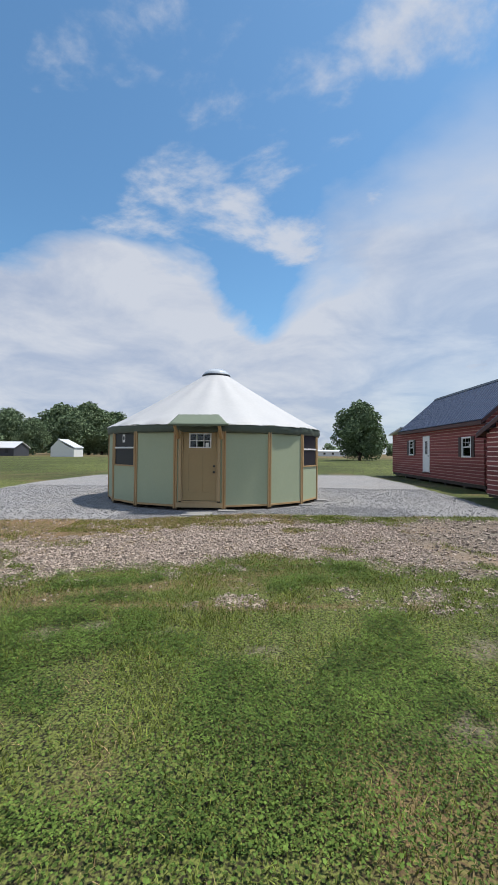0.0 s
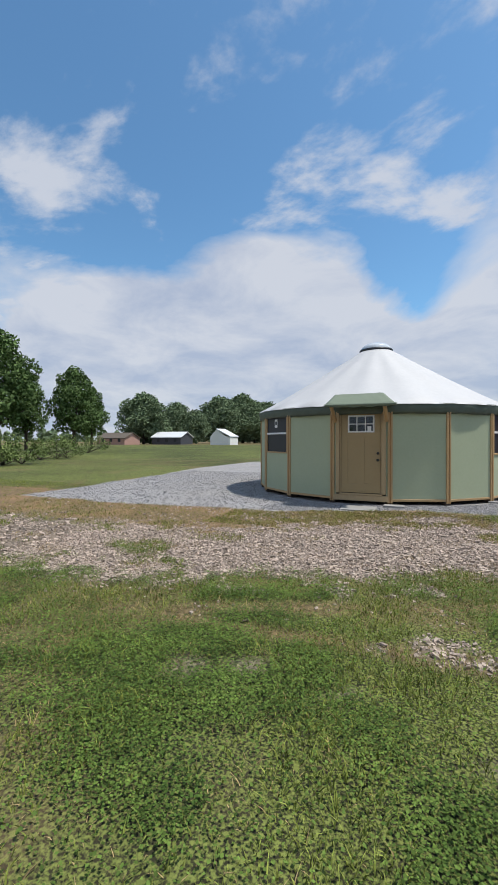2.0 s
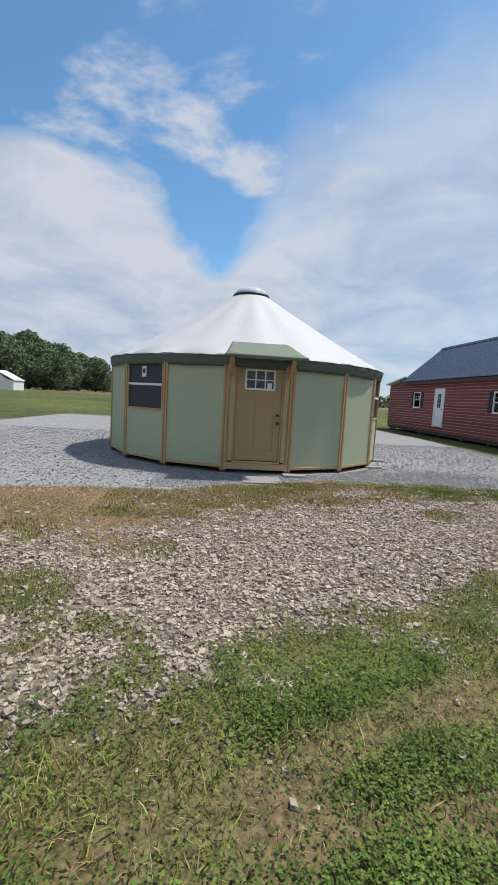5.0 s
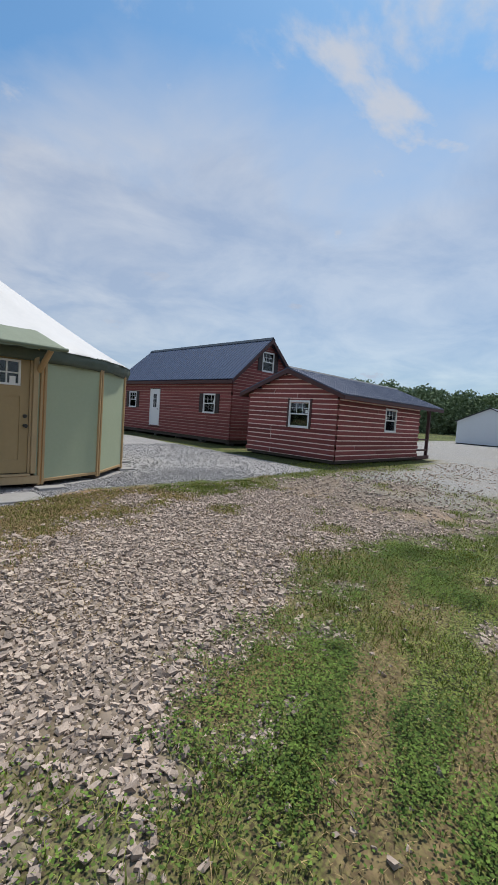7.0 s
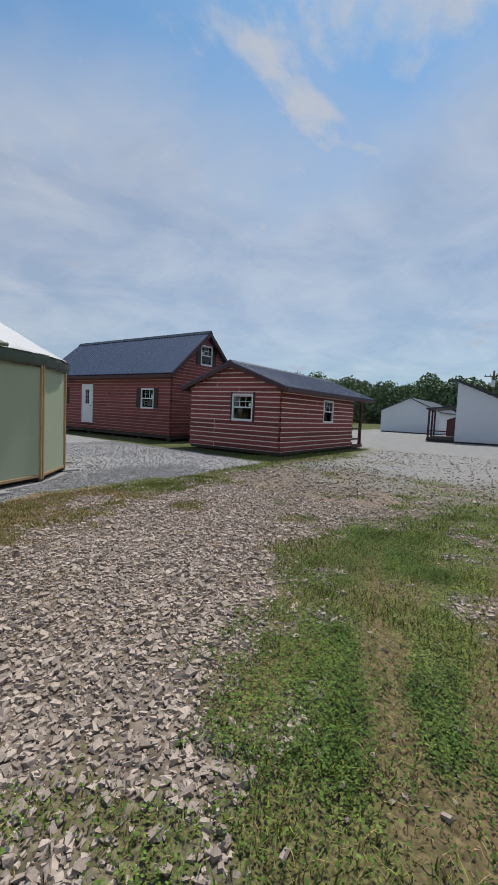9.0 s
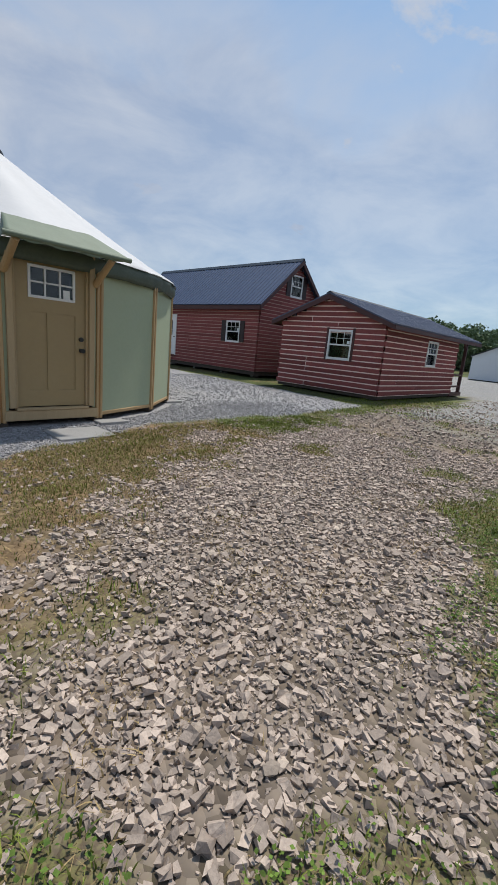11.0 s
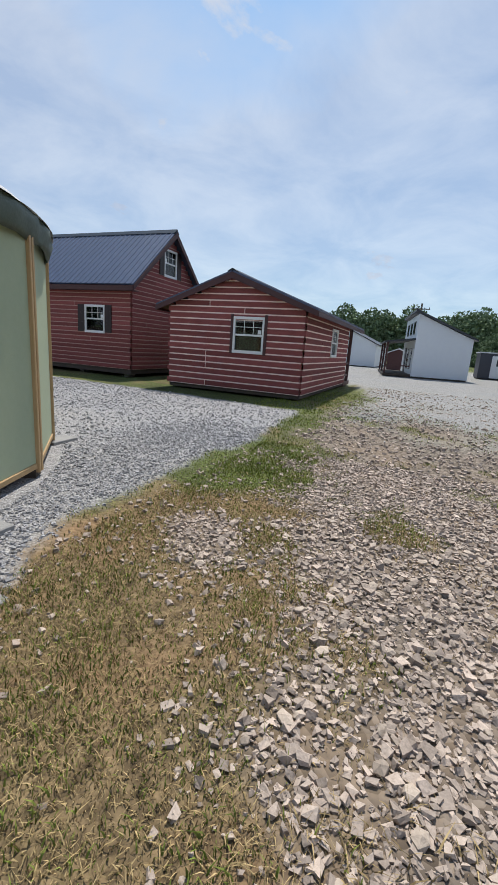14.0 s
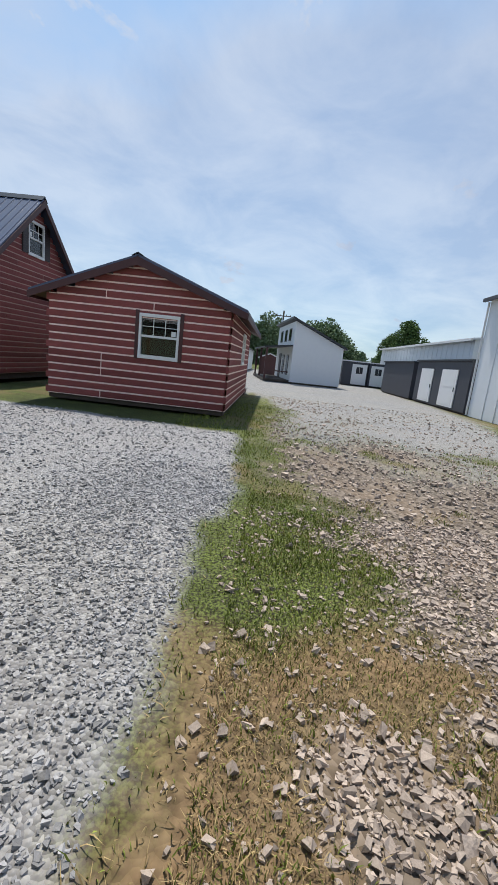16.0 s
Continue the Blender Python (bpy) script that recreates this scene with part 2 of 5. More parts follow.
def part(name, bm, mat, parent, label="", smooth=False):
    """Links a bmesh, made in the world's metres, as one mesh under a thing or a part."""
    at = Vector((0, 0, 0))
    p = parent
    while p is not None:
        at += p.location
        p = p.parent
    me = bpy.data.meshes.new(name)
    bmesh.ops.translate(bm, vec=-at, verts=bm.verts)
    bmesh.ops.recalc_face_normals(bm, faces=bm.faces)
    bm.to_mesh(me)
    bm.free()
    if smooth:
        me.polygons.foreach_set("use_smooth", [True] * len(me.polygons))
    me.materials.append(mat)
    ob = new(name, me)
    ob.parent = parent
    if label:
        ob["label"] = label
    return ob


def alone(name, bm, mat, label, category, at=(0, 0, 0), kind="", group="", smooth=False):
    """A thing that is one mesh."""
    me = bpy.data.meshes.new(name)
    bmesh.ops.translate(bm, vec=-Vector(at), verts=bm.verts)
    bmesh.ops.recalc_face_normals(bm, faces=bm.faces)
    bm.to_mesh(me)
    bm.free()
    if smooth:
        me.polygons.foreach_set("use_smooth", [True] * len(me.polygons))
    me.materials.append(mat)
    ob = new(name, me)
    ob.location = at
    return tagged(ob, label, category, group, kind)


def box(bm, x0, x1, y0, y1, z0, z1, m=None, bevel=0.0):
    r = bmesh.ops.create_cube(bm, size=1)["verts"]
    for v in r:
        v.co = Vector(((x0 + x1) / 2 + v.co.x * (x1 - x0), (y0 + y1) / 2 + v.co.y * (y1 - y0), (z0 + z1) / 2 + v.co.z * (z1 - z0)))
    if bevel:
        es = {e for v in r for e in v.link_edges}
        out = bmesh.ops.bevel(bm, geom=list(es), offset=bevel, segments=1, affect="EDGES")
        r = list({v for f in out["faces"] for v in f.verts} | {v for v in r if v.is_valid})
    if m is not None:
        bmesh.ops.transform(bm, matrix=m, verts=r)
    return bm


def B(x0, x1, y0, y1, z0, z1, m=None, bevel=0.0):
    return box(bmesh.new(), x0, x1, y0, y1, z0, z1, m, bevel)


def prism(profile, a, b, axis, m=None):
    """A closed profile of (u, z) drawn from a to b along the axis: x (u is y) or y (u is x)."""
    bm = bmesh.new()
    ends = []
    for w in (a, b):
        ends.append([bm.verts.new((w, u, z) if axis == "x" else (u, w, z)) for u, z in profile])
    n = len(profile)
    bm.faces.new(ends[0])
    bm.faces.new(ends[1][::-1])
    for i in range(n):
        bm.faces.new((ends[0][i], ends[0][(i + 1) % n], ends[1][(i + 1) % n], ends[1][i]))
    if m is not None:
        bmesh.ops.transform(bm, matrix=m, verts=bm.verts)
    return bm


def rod(p, q, r0, r1=None, n=8, bm=None):
    """A round bar from p to q."""
    bm = bm or bmesh.new()
    p, q = Vector(p), Vector(q)
    d = q - p
    m = Matrix.Translation((p + q) / 2) @ d.to_track_quat("Z", "Y").to_matrix().to_4x4()
    bmesh.ops.create_cone(bm, cap_ends=True, segments=n, radius1=r0, radius2=r0 if r1 is None else r1, depth=d.length, matrix=m)
    return bm


def mesh_from(name, verts, faces_loops, loop_starts, mat, attr=None):
    """A mesh straight from arrays: vertices, the corners of all faces, and where each face starts."""
    me = bpy.data.meshes.new(name)
    me.vertices.add(len(verts))
    me.vertices.foreach_set("co", np.ascontiguousarray(verts, dtype=np.float32).ravel())
    me.loops.add(len(faces_loops))
    me.loops.foreach_set("vertex_index", np.ascontiguousarray(faces_loops, dtype=np.int32))
    me.polygons.add(len(loop_starts))
    me.polygons.foreach_set("loop_start", np.ascontiguousarray(loop_starts, dtype=np.int32))
    if attr is not None:
        a = me.color_attributes.new("cover", "FLOAT_COLOR", "POINT")
        a.data.foreach_set("color", np.ascontiguousarray(attr, dtype=np.float32).ravel())
    me.update(calc_edges=True)
    me.shade_flat()
    me.validate()
    me.materials.append(mat)
    return me


# ---- plan of the ground ----
PAD = np.array([(-9.0, -1.9), (-6.5, -2.15), (-4.2, -1.95), (-1.5, -1.6), (0.0, -1.1), (0.8, -0.76), (1.4, -0.58), (2.6, -0.64), (3.3, -0.58), (3.9, -0.5), (5.0, -0.6),
                (8.4, -0.35), (8.9, 4.0), (9.3, 9.0), (9.45, 13.5), (9.0, 20.5), (-1.0, 20.0), (-9.9, 16.8), (-10.2, 10.0), (-9.5, 5.4)])
DRIVE = np.array([(-7.5, -4.0), (-4.0, -4.1), (-2.3, -3.8), (-1.0, -3.5), (0.0, -2.75), (0.6, -2.3), (1.5, -2.05), (2.5, -1.95), (4.2, -1.6), (5.3, -1.3), (8.5, -1.0), (10.5, -0.9),
                  (13.0, -1.3), (18.5, -0.2), (19.5, 5), (46.0, 12.0), (60.0, 12.0), (60.0, -12.0), (17.5, -9.0), (12.0, -8.0), (7.0, -6.7), (4.2, -5.5), (2.3, -5.2),
                  (0.6, -5.8), (-0.2, -5.95), (-1.0, -6.3), (-3.75, -6.6), (-6.5, -6.0)])
TRACKS = ((-1.9, -7.5, 2.0, -5.9), (-3.5, -7.3, 3.5, -7.0))   # worn wheel tracks in the lawn
BARE = ((1.5, -7.0, 0.38), (0.29, -7.67, 0.20), (-0.23, -7.8, 0.22), (0.9, -7.72, 0.2), (1.0, -7.1, 0.16), (1.46, -6.4, 0.32), (3.6, -7.0, 0.8), (3.7, -7.8, 0.5),
        (1.77, -8.05, 0.26), (3.0, -9.0, 0.3), (2.7, -6.6, 0.35), (3.9, -5.7, 0.9), (5.4, -5.8, 1.1), (5.6, -7.0, 1.0), (-2.6, -7.2, 0.2))   # stony spots in the lawn
rng = np.random.default_rng(7)
LATTICE = rng.random((128, 128))


def soft_noise(x, y, scale):
    """Smooth noise from 0 to 1 over the plan."""
    u, v = np.asarray(x) * scale + 300.5, np.asarray(y) * scale + 300.5
    i, j = np.floor(u).astype(int), np.floor(v).astype(int)
    a, b = u - i, v - j
    a, b = a * a * (3 - 2 * a), b * b * (3 - 2 * b)
    g = lambda p, q: LATTICE[p % 128, q % 128]
    return (g(i, j) * (1 - a) + g(i + 1, j) * a) * (1 - b) + (g(i, j + 1) * (1 - a) + g(i + 1, j + 1) * a) * b


def outside(poly, x, y):
    """Signed distance to a polygon, negative within."""
    x, y = np.asarray(x, float), np.asarray(y, float)
    best = np.full(x.shape, 1e9)
    odd = np.zeros(x.shape, bool)
    for (ax, ay), (bx, by) in zip(poly, np.roll(poly, -1, 0)):
        dx, dy = bx - ax, by - ay
        k = np.clip(((x - ax) * dx + (y - ay) * dy) / (dx * dx + dy * dy), 0, 1)
        best = np.minimum(best, np.hypot(x - ax - k * dx, y - ay - k * dy))
        cross = ((ay > y) != (by > y)) & (x < (bx - ax) * (y - ay) / (by - ay + 1e-12) + ax)
        odd ^= cross
    return np.where(odd, -best, best)


def step_(a, b, v):
    k = np.clip((v - a) / (b - a), 0, 1)
    return k * k * (3 - 2 * k)


def cover(x, y):
    """How far the ground is grey gravel, brown gravel and dry grass at a place of the plan."""
    x, y = np.asarray(x, float), np.asarray(y, float)
    n1, n2, n3 = soft_noise(x, y, 0.8), soft_noise(x, y, 2.7), soft_noise(x + 31, y, 7.0)
    rag = (n1 - 0.5) * 0.5 + (n2 - 0.5) * 0.5 + (n3 - 0.5) * 0.3
    grey = 1 - step_(-0.12, 0.10, outside(PAD, x, y) + rag * 0.35)
    dd = outside(DRIVE, x, y) + rag * 1.0
    brown = 1 - step_(-0.55, 0.40, dd + (n3 - 0.5) * 0.5)
    for cx, cy, r in BARE:
        brown = np.maximum(brown, 0.6 * (1 - step_(0.25, 1.0, np.hypot(x - cx, (y - cy) * 1.25) / r + (n2 - 0.4) * 1.1 + (n3 - 0.4) * 1.3)))
    # weeds within the gravel
    weeds = step_(0.62, 0.80, soft_noise(x + 5, y + 11, 1.3) * 0.6 + n2 * 0.4) * (x < 9)
    brown = brown * (1 - 0.75 * weeds)
    # stony spot in the verge
    u, v = (x - 1.6) * 0.83 + (y + 1.55) * 0.55, (y + 1.55) * 0.83 - (x - 1.6) * 0.55
    verge = 1 - step_(0.55, 1.15, np.hypot(u / 0.62, v / 0.34) + rag * 0.5)
    brown = np.maximum(brown, verge * 0.9)
    brown = brown * (1 - grey)
    # the drive turns to pale grey stone farther east
    pale = brown * 0.85 * step_(5.5, 12.5, x - (y + 4.0) * 0.45 + (n1 - 0.5) * 4)
    grey, brown = grey + pale, brown - pale
    strip = step_(-4.6, -3.8, y) * (1 - step_(-0.8, -0.4, y)) * (1 - step_(2.3, 3.2, x))
    dry = np.clip(0.95 * strip + 0.42 * step_(0.52, 0.74, soft_noise(x + 17, y + 3, 0.55) * 0.6 + n2 * 0.4), 0, 1)
    dry = np.clip(dry + 0.5 * step_(-8.5, -9.6, y) * step_(0.42, 0.62, n1), 0, 1)
    dry = np.clip(dry - 0.9 * (1 - step_(0.35, 0.8, np.hypot((x - 3.4) / 1.75, (y + 0.95) / 0.95))), 0, 1)
    for ax, ay, bx, by in TRACKS:
        dx, dy = bx - ax, by - ay
        k = np.clip(((x - ax) * dx + (y - ay) * dy) / (dx * dx + dy * dy), 0, 1)
        gone = np.hypot(x - ax - k * dx, y - ay - k * dy) + (n2 - 0.5) * 0.18
        dry = np.maximum(dry, 0.8 * (1 - step_(0.03, 0.15, gone)) * step_(0.25, 0.5, n1 * 0.5 + n3 * 0.5))
    far = step_(90, 170, np.hypot(x, y)) * 0.7 * (y > 20)
    dry = np.maximum(dry * (np.hypot(x, y + 5) < 30), far)
    return grey, brown, dry


def relief(x, y):
    return 0.025 * (soft_noise(x, y, 1.1) - 0.5) + 0.012 * (soft_noise(x, y, 4.0) - 0.5)


def ground_material():
    m = bpy.data.materials.new("ground_cover")
    m.use_nodes = True
    nt = m.node_tree
    b = nt.nodes["Principled BSDF"]
    b.inputs["Roughness"].default_value, b.inputs["Specular IOR Level"].default_value = 0.9, 0.2
    at = nt.nodes.new("ShaderNodeAttribute")
    at.attribute_name = "cover"
    sp = nt.nodes.new("ShaderNodeSeparateColor")
    nt.links.new(at.outputs["Color"], sp.inputs[0])
    geo = nt.nodes.new("ShaderNodeNewGeometry")

    def noisy(scale, detail=5):
        n = nt.nodes.new("ShaderNodeTexNoise")
        n.inputs["Scale"].default_value, n.inputs["Detail"].default_value = scale, detail
        nt.links.new(geo.outputs["Position"], n.inputs["Vector"])
        return n.outputs[0]

    def mixed(fac, a, c):
        n = nt.nodes.new("ShaderNodeMix")
        n.data_type = "RGBA"
        for k, v in ((0, fac), (6, a), (7, c)):
            if isinstance(v, tuple):
                n.inputs[k].default_value = (*v, 1)
            else:
                nt.links.new(v, n.inputs[k])
        return n.outputs[2]

    def spread(v, lo, hi):
        n = nt.nodes.new("ShaderNodeMapRange")
        n.inputs["From Min"].default_value, n.inputs["From Max"].default_value = lo, hi
        nt.links.new(v, n.inputs[0])
        return n.outputs[0]

    def cells(scale):
        n = nt.nodes.new("ShaderNodeTexVoronoi")
        n.inputs["Scale"].default_value = scale
        nt.links.new(geo.outputs["Position"], n.inputs["Vector"])
        bw = nt.nodes.new("ShaderNodeSeparateColor")
        nt.links.new(n.outputs["Color"], bw.inputs[0])
        return n.outputs["Distance"], bw.outputs[0]

    lawn = mixed(spread(noisy(1.3), 0.35, 0.65), (0.055, 0.075, 0.020), (0.115, 0.150, 0.036))
    lawn = mixed(spread(noisy(0.09, 4), 0.40, 0.62), lawn, (0.185, 0.215, 0.055))
    # dark thatch flecks, with the shade between blades painted in
    lawn = mixed(spread(noisy(60, 3), 0.40, 0.60), lawn, (0.028, 0.028, 0.014))
    straw = mixed(spread(noisy(14), 0.35, 0.65), (0.23, 0.165, 0.09), (0.085, 0.060, 0.033))
    straw = mixed(spread(noisy(1.1), 0.45, 0.70), straw, (0.25, 0.155, 0.085))
    d1, c1 = cells(46)
    d2, c2 = cells(24)
    grey = mixed(c1, (0.17, 0.168, 0.175), (0.40, 0.395, 0.40))
    grey = mixed(spread(noisy(0.5), 0.35, 0.7), grey, mixed(c1, (0.20, 0.19, 0.185), (0.42, 0.405, 0.39)))
    # soil tone darkened to paint shaded gaps between the stones
    brown = mixed(c2, (0.065, 0.050, 0.038), (0.27, 0.22, 0.175))
    brown = mixed(spread(noisy(0.7), 0.5, 0.72), brown, (0.245, 0.18, 0.125))
    col = mixed(sp.outputs[2], lawn, straw)
    col = mixed(sp.outputs[1], col, brown)
    col = mixed(sp.outputs[0], col, grey)
    nt.links.new(col, b.inputs["Base Color"])
    mx = nt.nodes.new("ShaderNodeMix")
    mx.data_type = "FLOAT"
    nt.links.new(sp.outputs[0], mx.inputs[0])
    nt.links.new(d2, mx.inputs[2])
    nt.links.new(d1, mx.inputs[3])
    bp = nt.nodes.new("ShaderNodeBump")
    bp.invert = True
    bp.inputs["Strength"].default_value, bp.inputs["Distance"].default_value = 0.9, 0.02
    nt.links.new(mx.outputs[0], bp.inputs["Height"])
    nt.links.new(bp.outputs[0], b.inputs["Normal"])
    return m


def axis_steps(lo, hi, fine, reach):
    core = list(np.arange(lo, hi + 1e-6, fine))
    out, step, v = [], fine, hi
    while v < reach:
        step = min(step * 1.28, 160)
        v += step
        out.append(v)
    back, step, v = [], fine, lo
    while v > -reach:
        step = min(step * 1.28, 160)
        v -= step
        back.append(v)
    return np.array(back[::-1] + core + out)


gx, gy = axis_steps(-11, 14, 0.11, 1400), axis_steps(-12, 9, 0.11, 1400)
GX, GY = np.meshgrid(gx, gy)
gr, br, dr = cover(GX, GY)
near = np.exp(-(np.hypot(GX, GY) / 40) ** 2)
GZ = relief(GX, GY) * near
nx, ny = len(gx), len(gy)
idx = np.arange(nx * ny).reshape(ny, nx)
quads = np.stack([idx[:-1, :-1], idx[:-1, 1:], idx[1:, 1:], idx[1:, :-1]], -1).reshape(-1, 4)
ground = new("ground", mesh_from("ground", np.stack([GX, GY, GZ], -1).reshape(-1, 3), quads.ravel(), np.arange(len(quads)) * 4, ground_material(),
                                 np.stack([gr, br, dr, np.ones_like(gr)], -1).reshape(-1, 4)))
tagged(ground, "flat lawn with grey and brown gravel drives, dry in places", "ground", kind="structure")


# ---- yurt ----
YC, YR, SIDES, TURN = Vector((-0.03, 3.62, 0)), 3.68, 17, 0.0


def yurt_frame(k):
    """The middle of panel k on the ground, turned so that x runs along the panel and -y looks out."""
    a = radians(TURN + k * 360 / SIDES)
    ap = YR * math.cos(math.pi / SIDES)
    return Matrix.Translation(YC + Vector((math.sin(a) * ap, -math.cos(a) * ap, 0))) @ Matrix.Rotation(a, 4, "Z")


def ring(bm, rows, n, wobble=None):
    """Rings of (radius, z) joined to a surface of revolution round the yurt's middle."""
    loops = []
    for j, (r, z) in enumerate(rows):
        lp = []
        for i in range(n):
            a = 2 * math.pi * i / n
            dr, dz = wobble(j, i, a) if wobble else (0, 0)
            lp.append(bm.verts.new((YC.x + math.sin(a) * (r + dr), YC.y - math.cos(a) * (r + dr), z + dz)))
        loops.append(lp)
    for p, q in zip(loops, loops[1:]):
        for i in range(n):
            bm.faces.new((p[i], p[(i + 1) % n], q[(i + 1) % n], q[i]))
    return loops


def build_yurt():
    y = thing("yurt", (YC.x, YC.y, 0), "round sage-green yurt with white cloth roof and wooden posts on gravel", "yurt")
    w = YR * math.sin(math.pi / SIDES)
    floor = bmesh.new()
    lo = ring(floor, [(YR - 0.06, 0.10), (YR - 0.06, 0.24)], SIDES)
    floor.faces.new(lo[0])
    floor.faces.new(lo[1])
    bmesh.ops.rotate(floor, cent=YC, matrix=Matrix.Rotation(math.pi / SIDES, 3, "Z"), verts=floor.verts)
    part("floor_deck", floor, DARKWOOD, y, "dark timber floor platform")
    for k in range(SIDES):
        m = yurt_frame(k)
        if k == 0:
            continue
        window = k in (3, 15, 7, 11)
        bottom = part("bottom_rail", B(-w + 0.05, w - 0.05, -0.035, 0.03, 0.10, 0.155, m, 0.006), PINE, y)
        if not window:
            part("wall_panel", B(-w + 0.03, w - 0.03, -0.02, 0.02, 0.157, 2.30, m), GREEN, y)
            continue
        part("wall_panel", B(-w + 0.03, w - 0.03, -0.02, 0.02, 0.157, 1.20, m), GREEN, y)
        part("wall_strip", B(-w + 0.03, -w + 0.10, -0.02, 0.02, 1.20, 2.30, m), GREEN, y)
        part("wall_strip", B(w - 0.10, w - 0.03, -0.02, 0.02, 1.20, 2.30, m), GREEN, y)
        win = part("window_frame", B(-w + 0.07, w - 0.07, -0.045, 0.0, 1.185, 1.225, m, 0.004), PINE, y)
        for s in (-1, 1):
            part("jamb", B(s * (w - 0.085) - 0.02, s * (w - 0.085) + 0.02, -0.045, 0.0, 1.226, 2.26, m, 0.004), PINE, win)
        part("screen", B(-w + 0.106, w - 0.106, -0.012, -0.004, 1.226, 2.26, m), SCREEN, win, "black insect screen")
        part("middle_rail", B(-w + 0.106, w - 0.106, -0.042, -0.014, 1.715, 1.765, m, 0.004), WHITE, win, "white middle rail")
        if k == 15:
            part("sticker", B(-0.13, 0.02, -0.0165, -0.0135, 1.90, 2.14, m), WHITE, win, "white maker's sticker")
            bm = B(-0.10, -0.01, -0.0195, -0.0170, 1.98, 2.08, m)
            part("sticker_mark", bm, SCREEN, win)
    ap = YR
    for k in range(SIDES):
        a = radians(TURN + (k + 0.5) * 360 / SIDES)
        m = Matrix.Translation(YC + Vector((math.sin(a) * ap, -math.cos(a) * ap, 0))) @ Matrix.Rotation(a, 4, "Z")
        post = part("post", B(-0.055, -0.012, -0.045, 0.03, 0.06, 2.28, m, 0.005), PINE, y)
        part("post_half", B(0.012, 0.055, -0.045, 0.03, 0.06, 2.28, m, 0.005), PINE, post)
        part("post_joint", B(-0.012, 0.012, -0.030, 0.02, 0.07, 2.27, m), PINE_EDGE, post)
        part("foot_block", B(-0.07, 0.07, -0.01, 0.30, 0.0, 0.10, m), DARKWOOD, y)
    # door bay
    m = yurt_frame(0)
    part("sill_beam", B(-w + 0.03, w - 0.03, -0.06, 0.04, 0.085, 0.225, m, 0.008), TANFRAME, y)
    part("threshold", B(-0.50, 0.50, -0.075, 0.02, 0.227, 0.262, m, 0.004), TANFRAME, y)
    for s in (-1, 1):
        part("side_panel", B(min(s * 0.585, s * 0.66), max(s * 0.585, s * 0.66), -0.02, 0.02, 0.227, 2.30, m), GREEN, y)
        part("door_casing", B(min(s * 0.505, s * 0.585), max(s * 0.505, s * 0.585), -0.075, 0.06, 0.264, 2.262, m, 0.006), TANFRAME, y)
        part("door_jamb", B(min(s * 0.468, s * 0.503), max(s * 0.468, s * 0.503), -0.03, 0.06, 0.264, 2.262, m, 0.004), TANFRAME, y)
    part("header", B(-0.585, 0.585, -0.075, 0.06, 2.264, 2.40, m, 0.006), TANFRAME, y)
    zb, zt = 0.275, 2.255
    zl, zh = 1.735, 2.155
    door = part("door", B(-0.462, -0.305, 0.0, 0.045, zb, zt, m), TAN, y, "closed tan panelled door with six-pane window")
    for x0, x1, z0, z1 in ((0.325, 0.462, zb, zt), (-0.065, 0.085, 0.50, 1.56)):
        part("stile", B(x0, x1, 0.0, 0.045, z0, z1, m), TAN, door)
    for z0, z1 in ((zh, zt), (1.56, zl), (zb, 0.50)):
        part("rail", B(-0.305, 0.325, 0.0, 0.045, z0, z1, m), TAN, door)
    for x0, x1 in ((-0.305, -0.065), (0.085, 0.325)):
        part("door_panel", B(x0, x1, 0.016, 0.040, 0.50, 1.56, m), TAN, door)
    for z0, z1 in ((zl, zl + 0.035), (zh - 0.035, zh), (1.93, 1.952)):
        part("muntin", B(-0.303, 0.323, -0.012, 0.03, z0, z1, m, 0.003), WHITE, door)
    for x0, x1 in ((-0.303, -0.268), (0.288, 0.323), (-0.096, -0.074), (0.102, 0.124)):
        part("muntin", B(x0, x1, -0.0125, 0.031, zl + 0.036, zh - 0.036, m, 0.003), WHITE, door)
    part("pane", B(-0.28, 0.30, 0.012, 0.017, zl + 0.02, zh - 0.02, m), GLASS, door).visible_shadow = False
    part("paper_notice", B(0.16, 0.25, 0.002, 0.004, zl + 0.03, zl + 0.15, m), WHITE, door, "white paper notice behind the glass")
    # added near-black sheet, stands in for the unlit inside behind the panes
    part("dark_backing", B(-0.46, 0.46, 0.30, 0.31, 0.3, 2.3, m), SCREEN, door)
    for z, r in ((1.235, 0.033), (1.075, 0.030)):
        c = m @ Vector((0.405, 0.0, z))
        q = m @ Vector((0.405, -0.035, z))
        h = part("lock_plate", rod(c, q, r, r * 0.9, 16), BLACK, door, "black round lock plate")
        if z < 1.2:
            part("knob", rod(q, m @ Vector((0.405, -0.085, z)), 0.018, 0.032, 16), BLACK, h)
    # cloth valance, puckered
    def pucker(j, i, a):
        loose = 0.35 + 0.65 * max(0.0, math.sin(a) * 0.9)
        n = noise.noise(Vector((math.sin(a) * 15, math.cos(a) * 15, j * 0.7)))
        f = noise.noise(Vector((math.sin(a) * 34, math.cos(a) * 34, j * 1.3)))
        return (0.05 * n + 0.03 * f) * loose * (0.3 if j in (0, 5) else 1), 0.03 * n * loose * (0 if j == 5 else 1)
    v = bmesh.new()
    ring(v, [(YR + 0.01, 2.20), (YR + 0.035, 2.17), (YR + 0.055, 2.23), (YR + 0.07, 2.31), (YR + 0.065, 2.38), (YR + 0.045, 2.42)], 360, pucker)
    part("valance", v, VALANCE, y, "dark green puckered cloth valance", True)
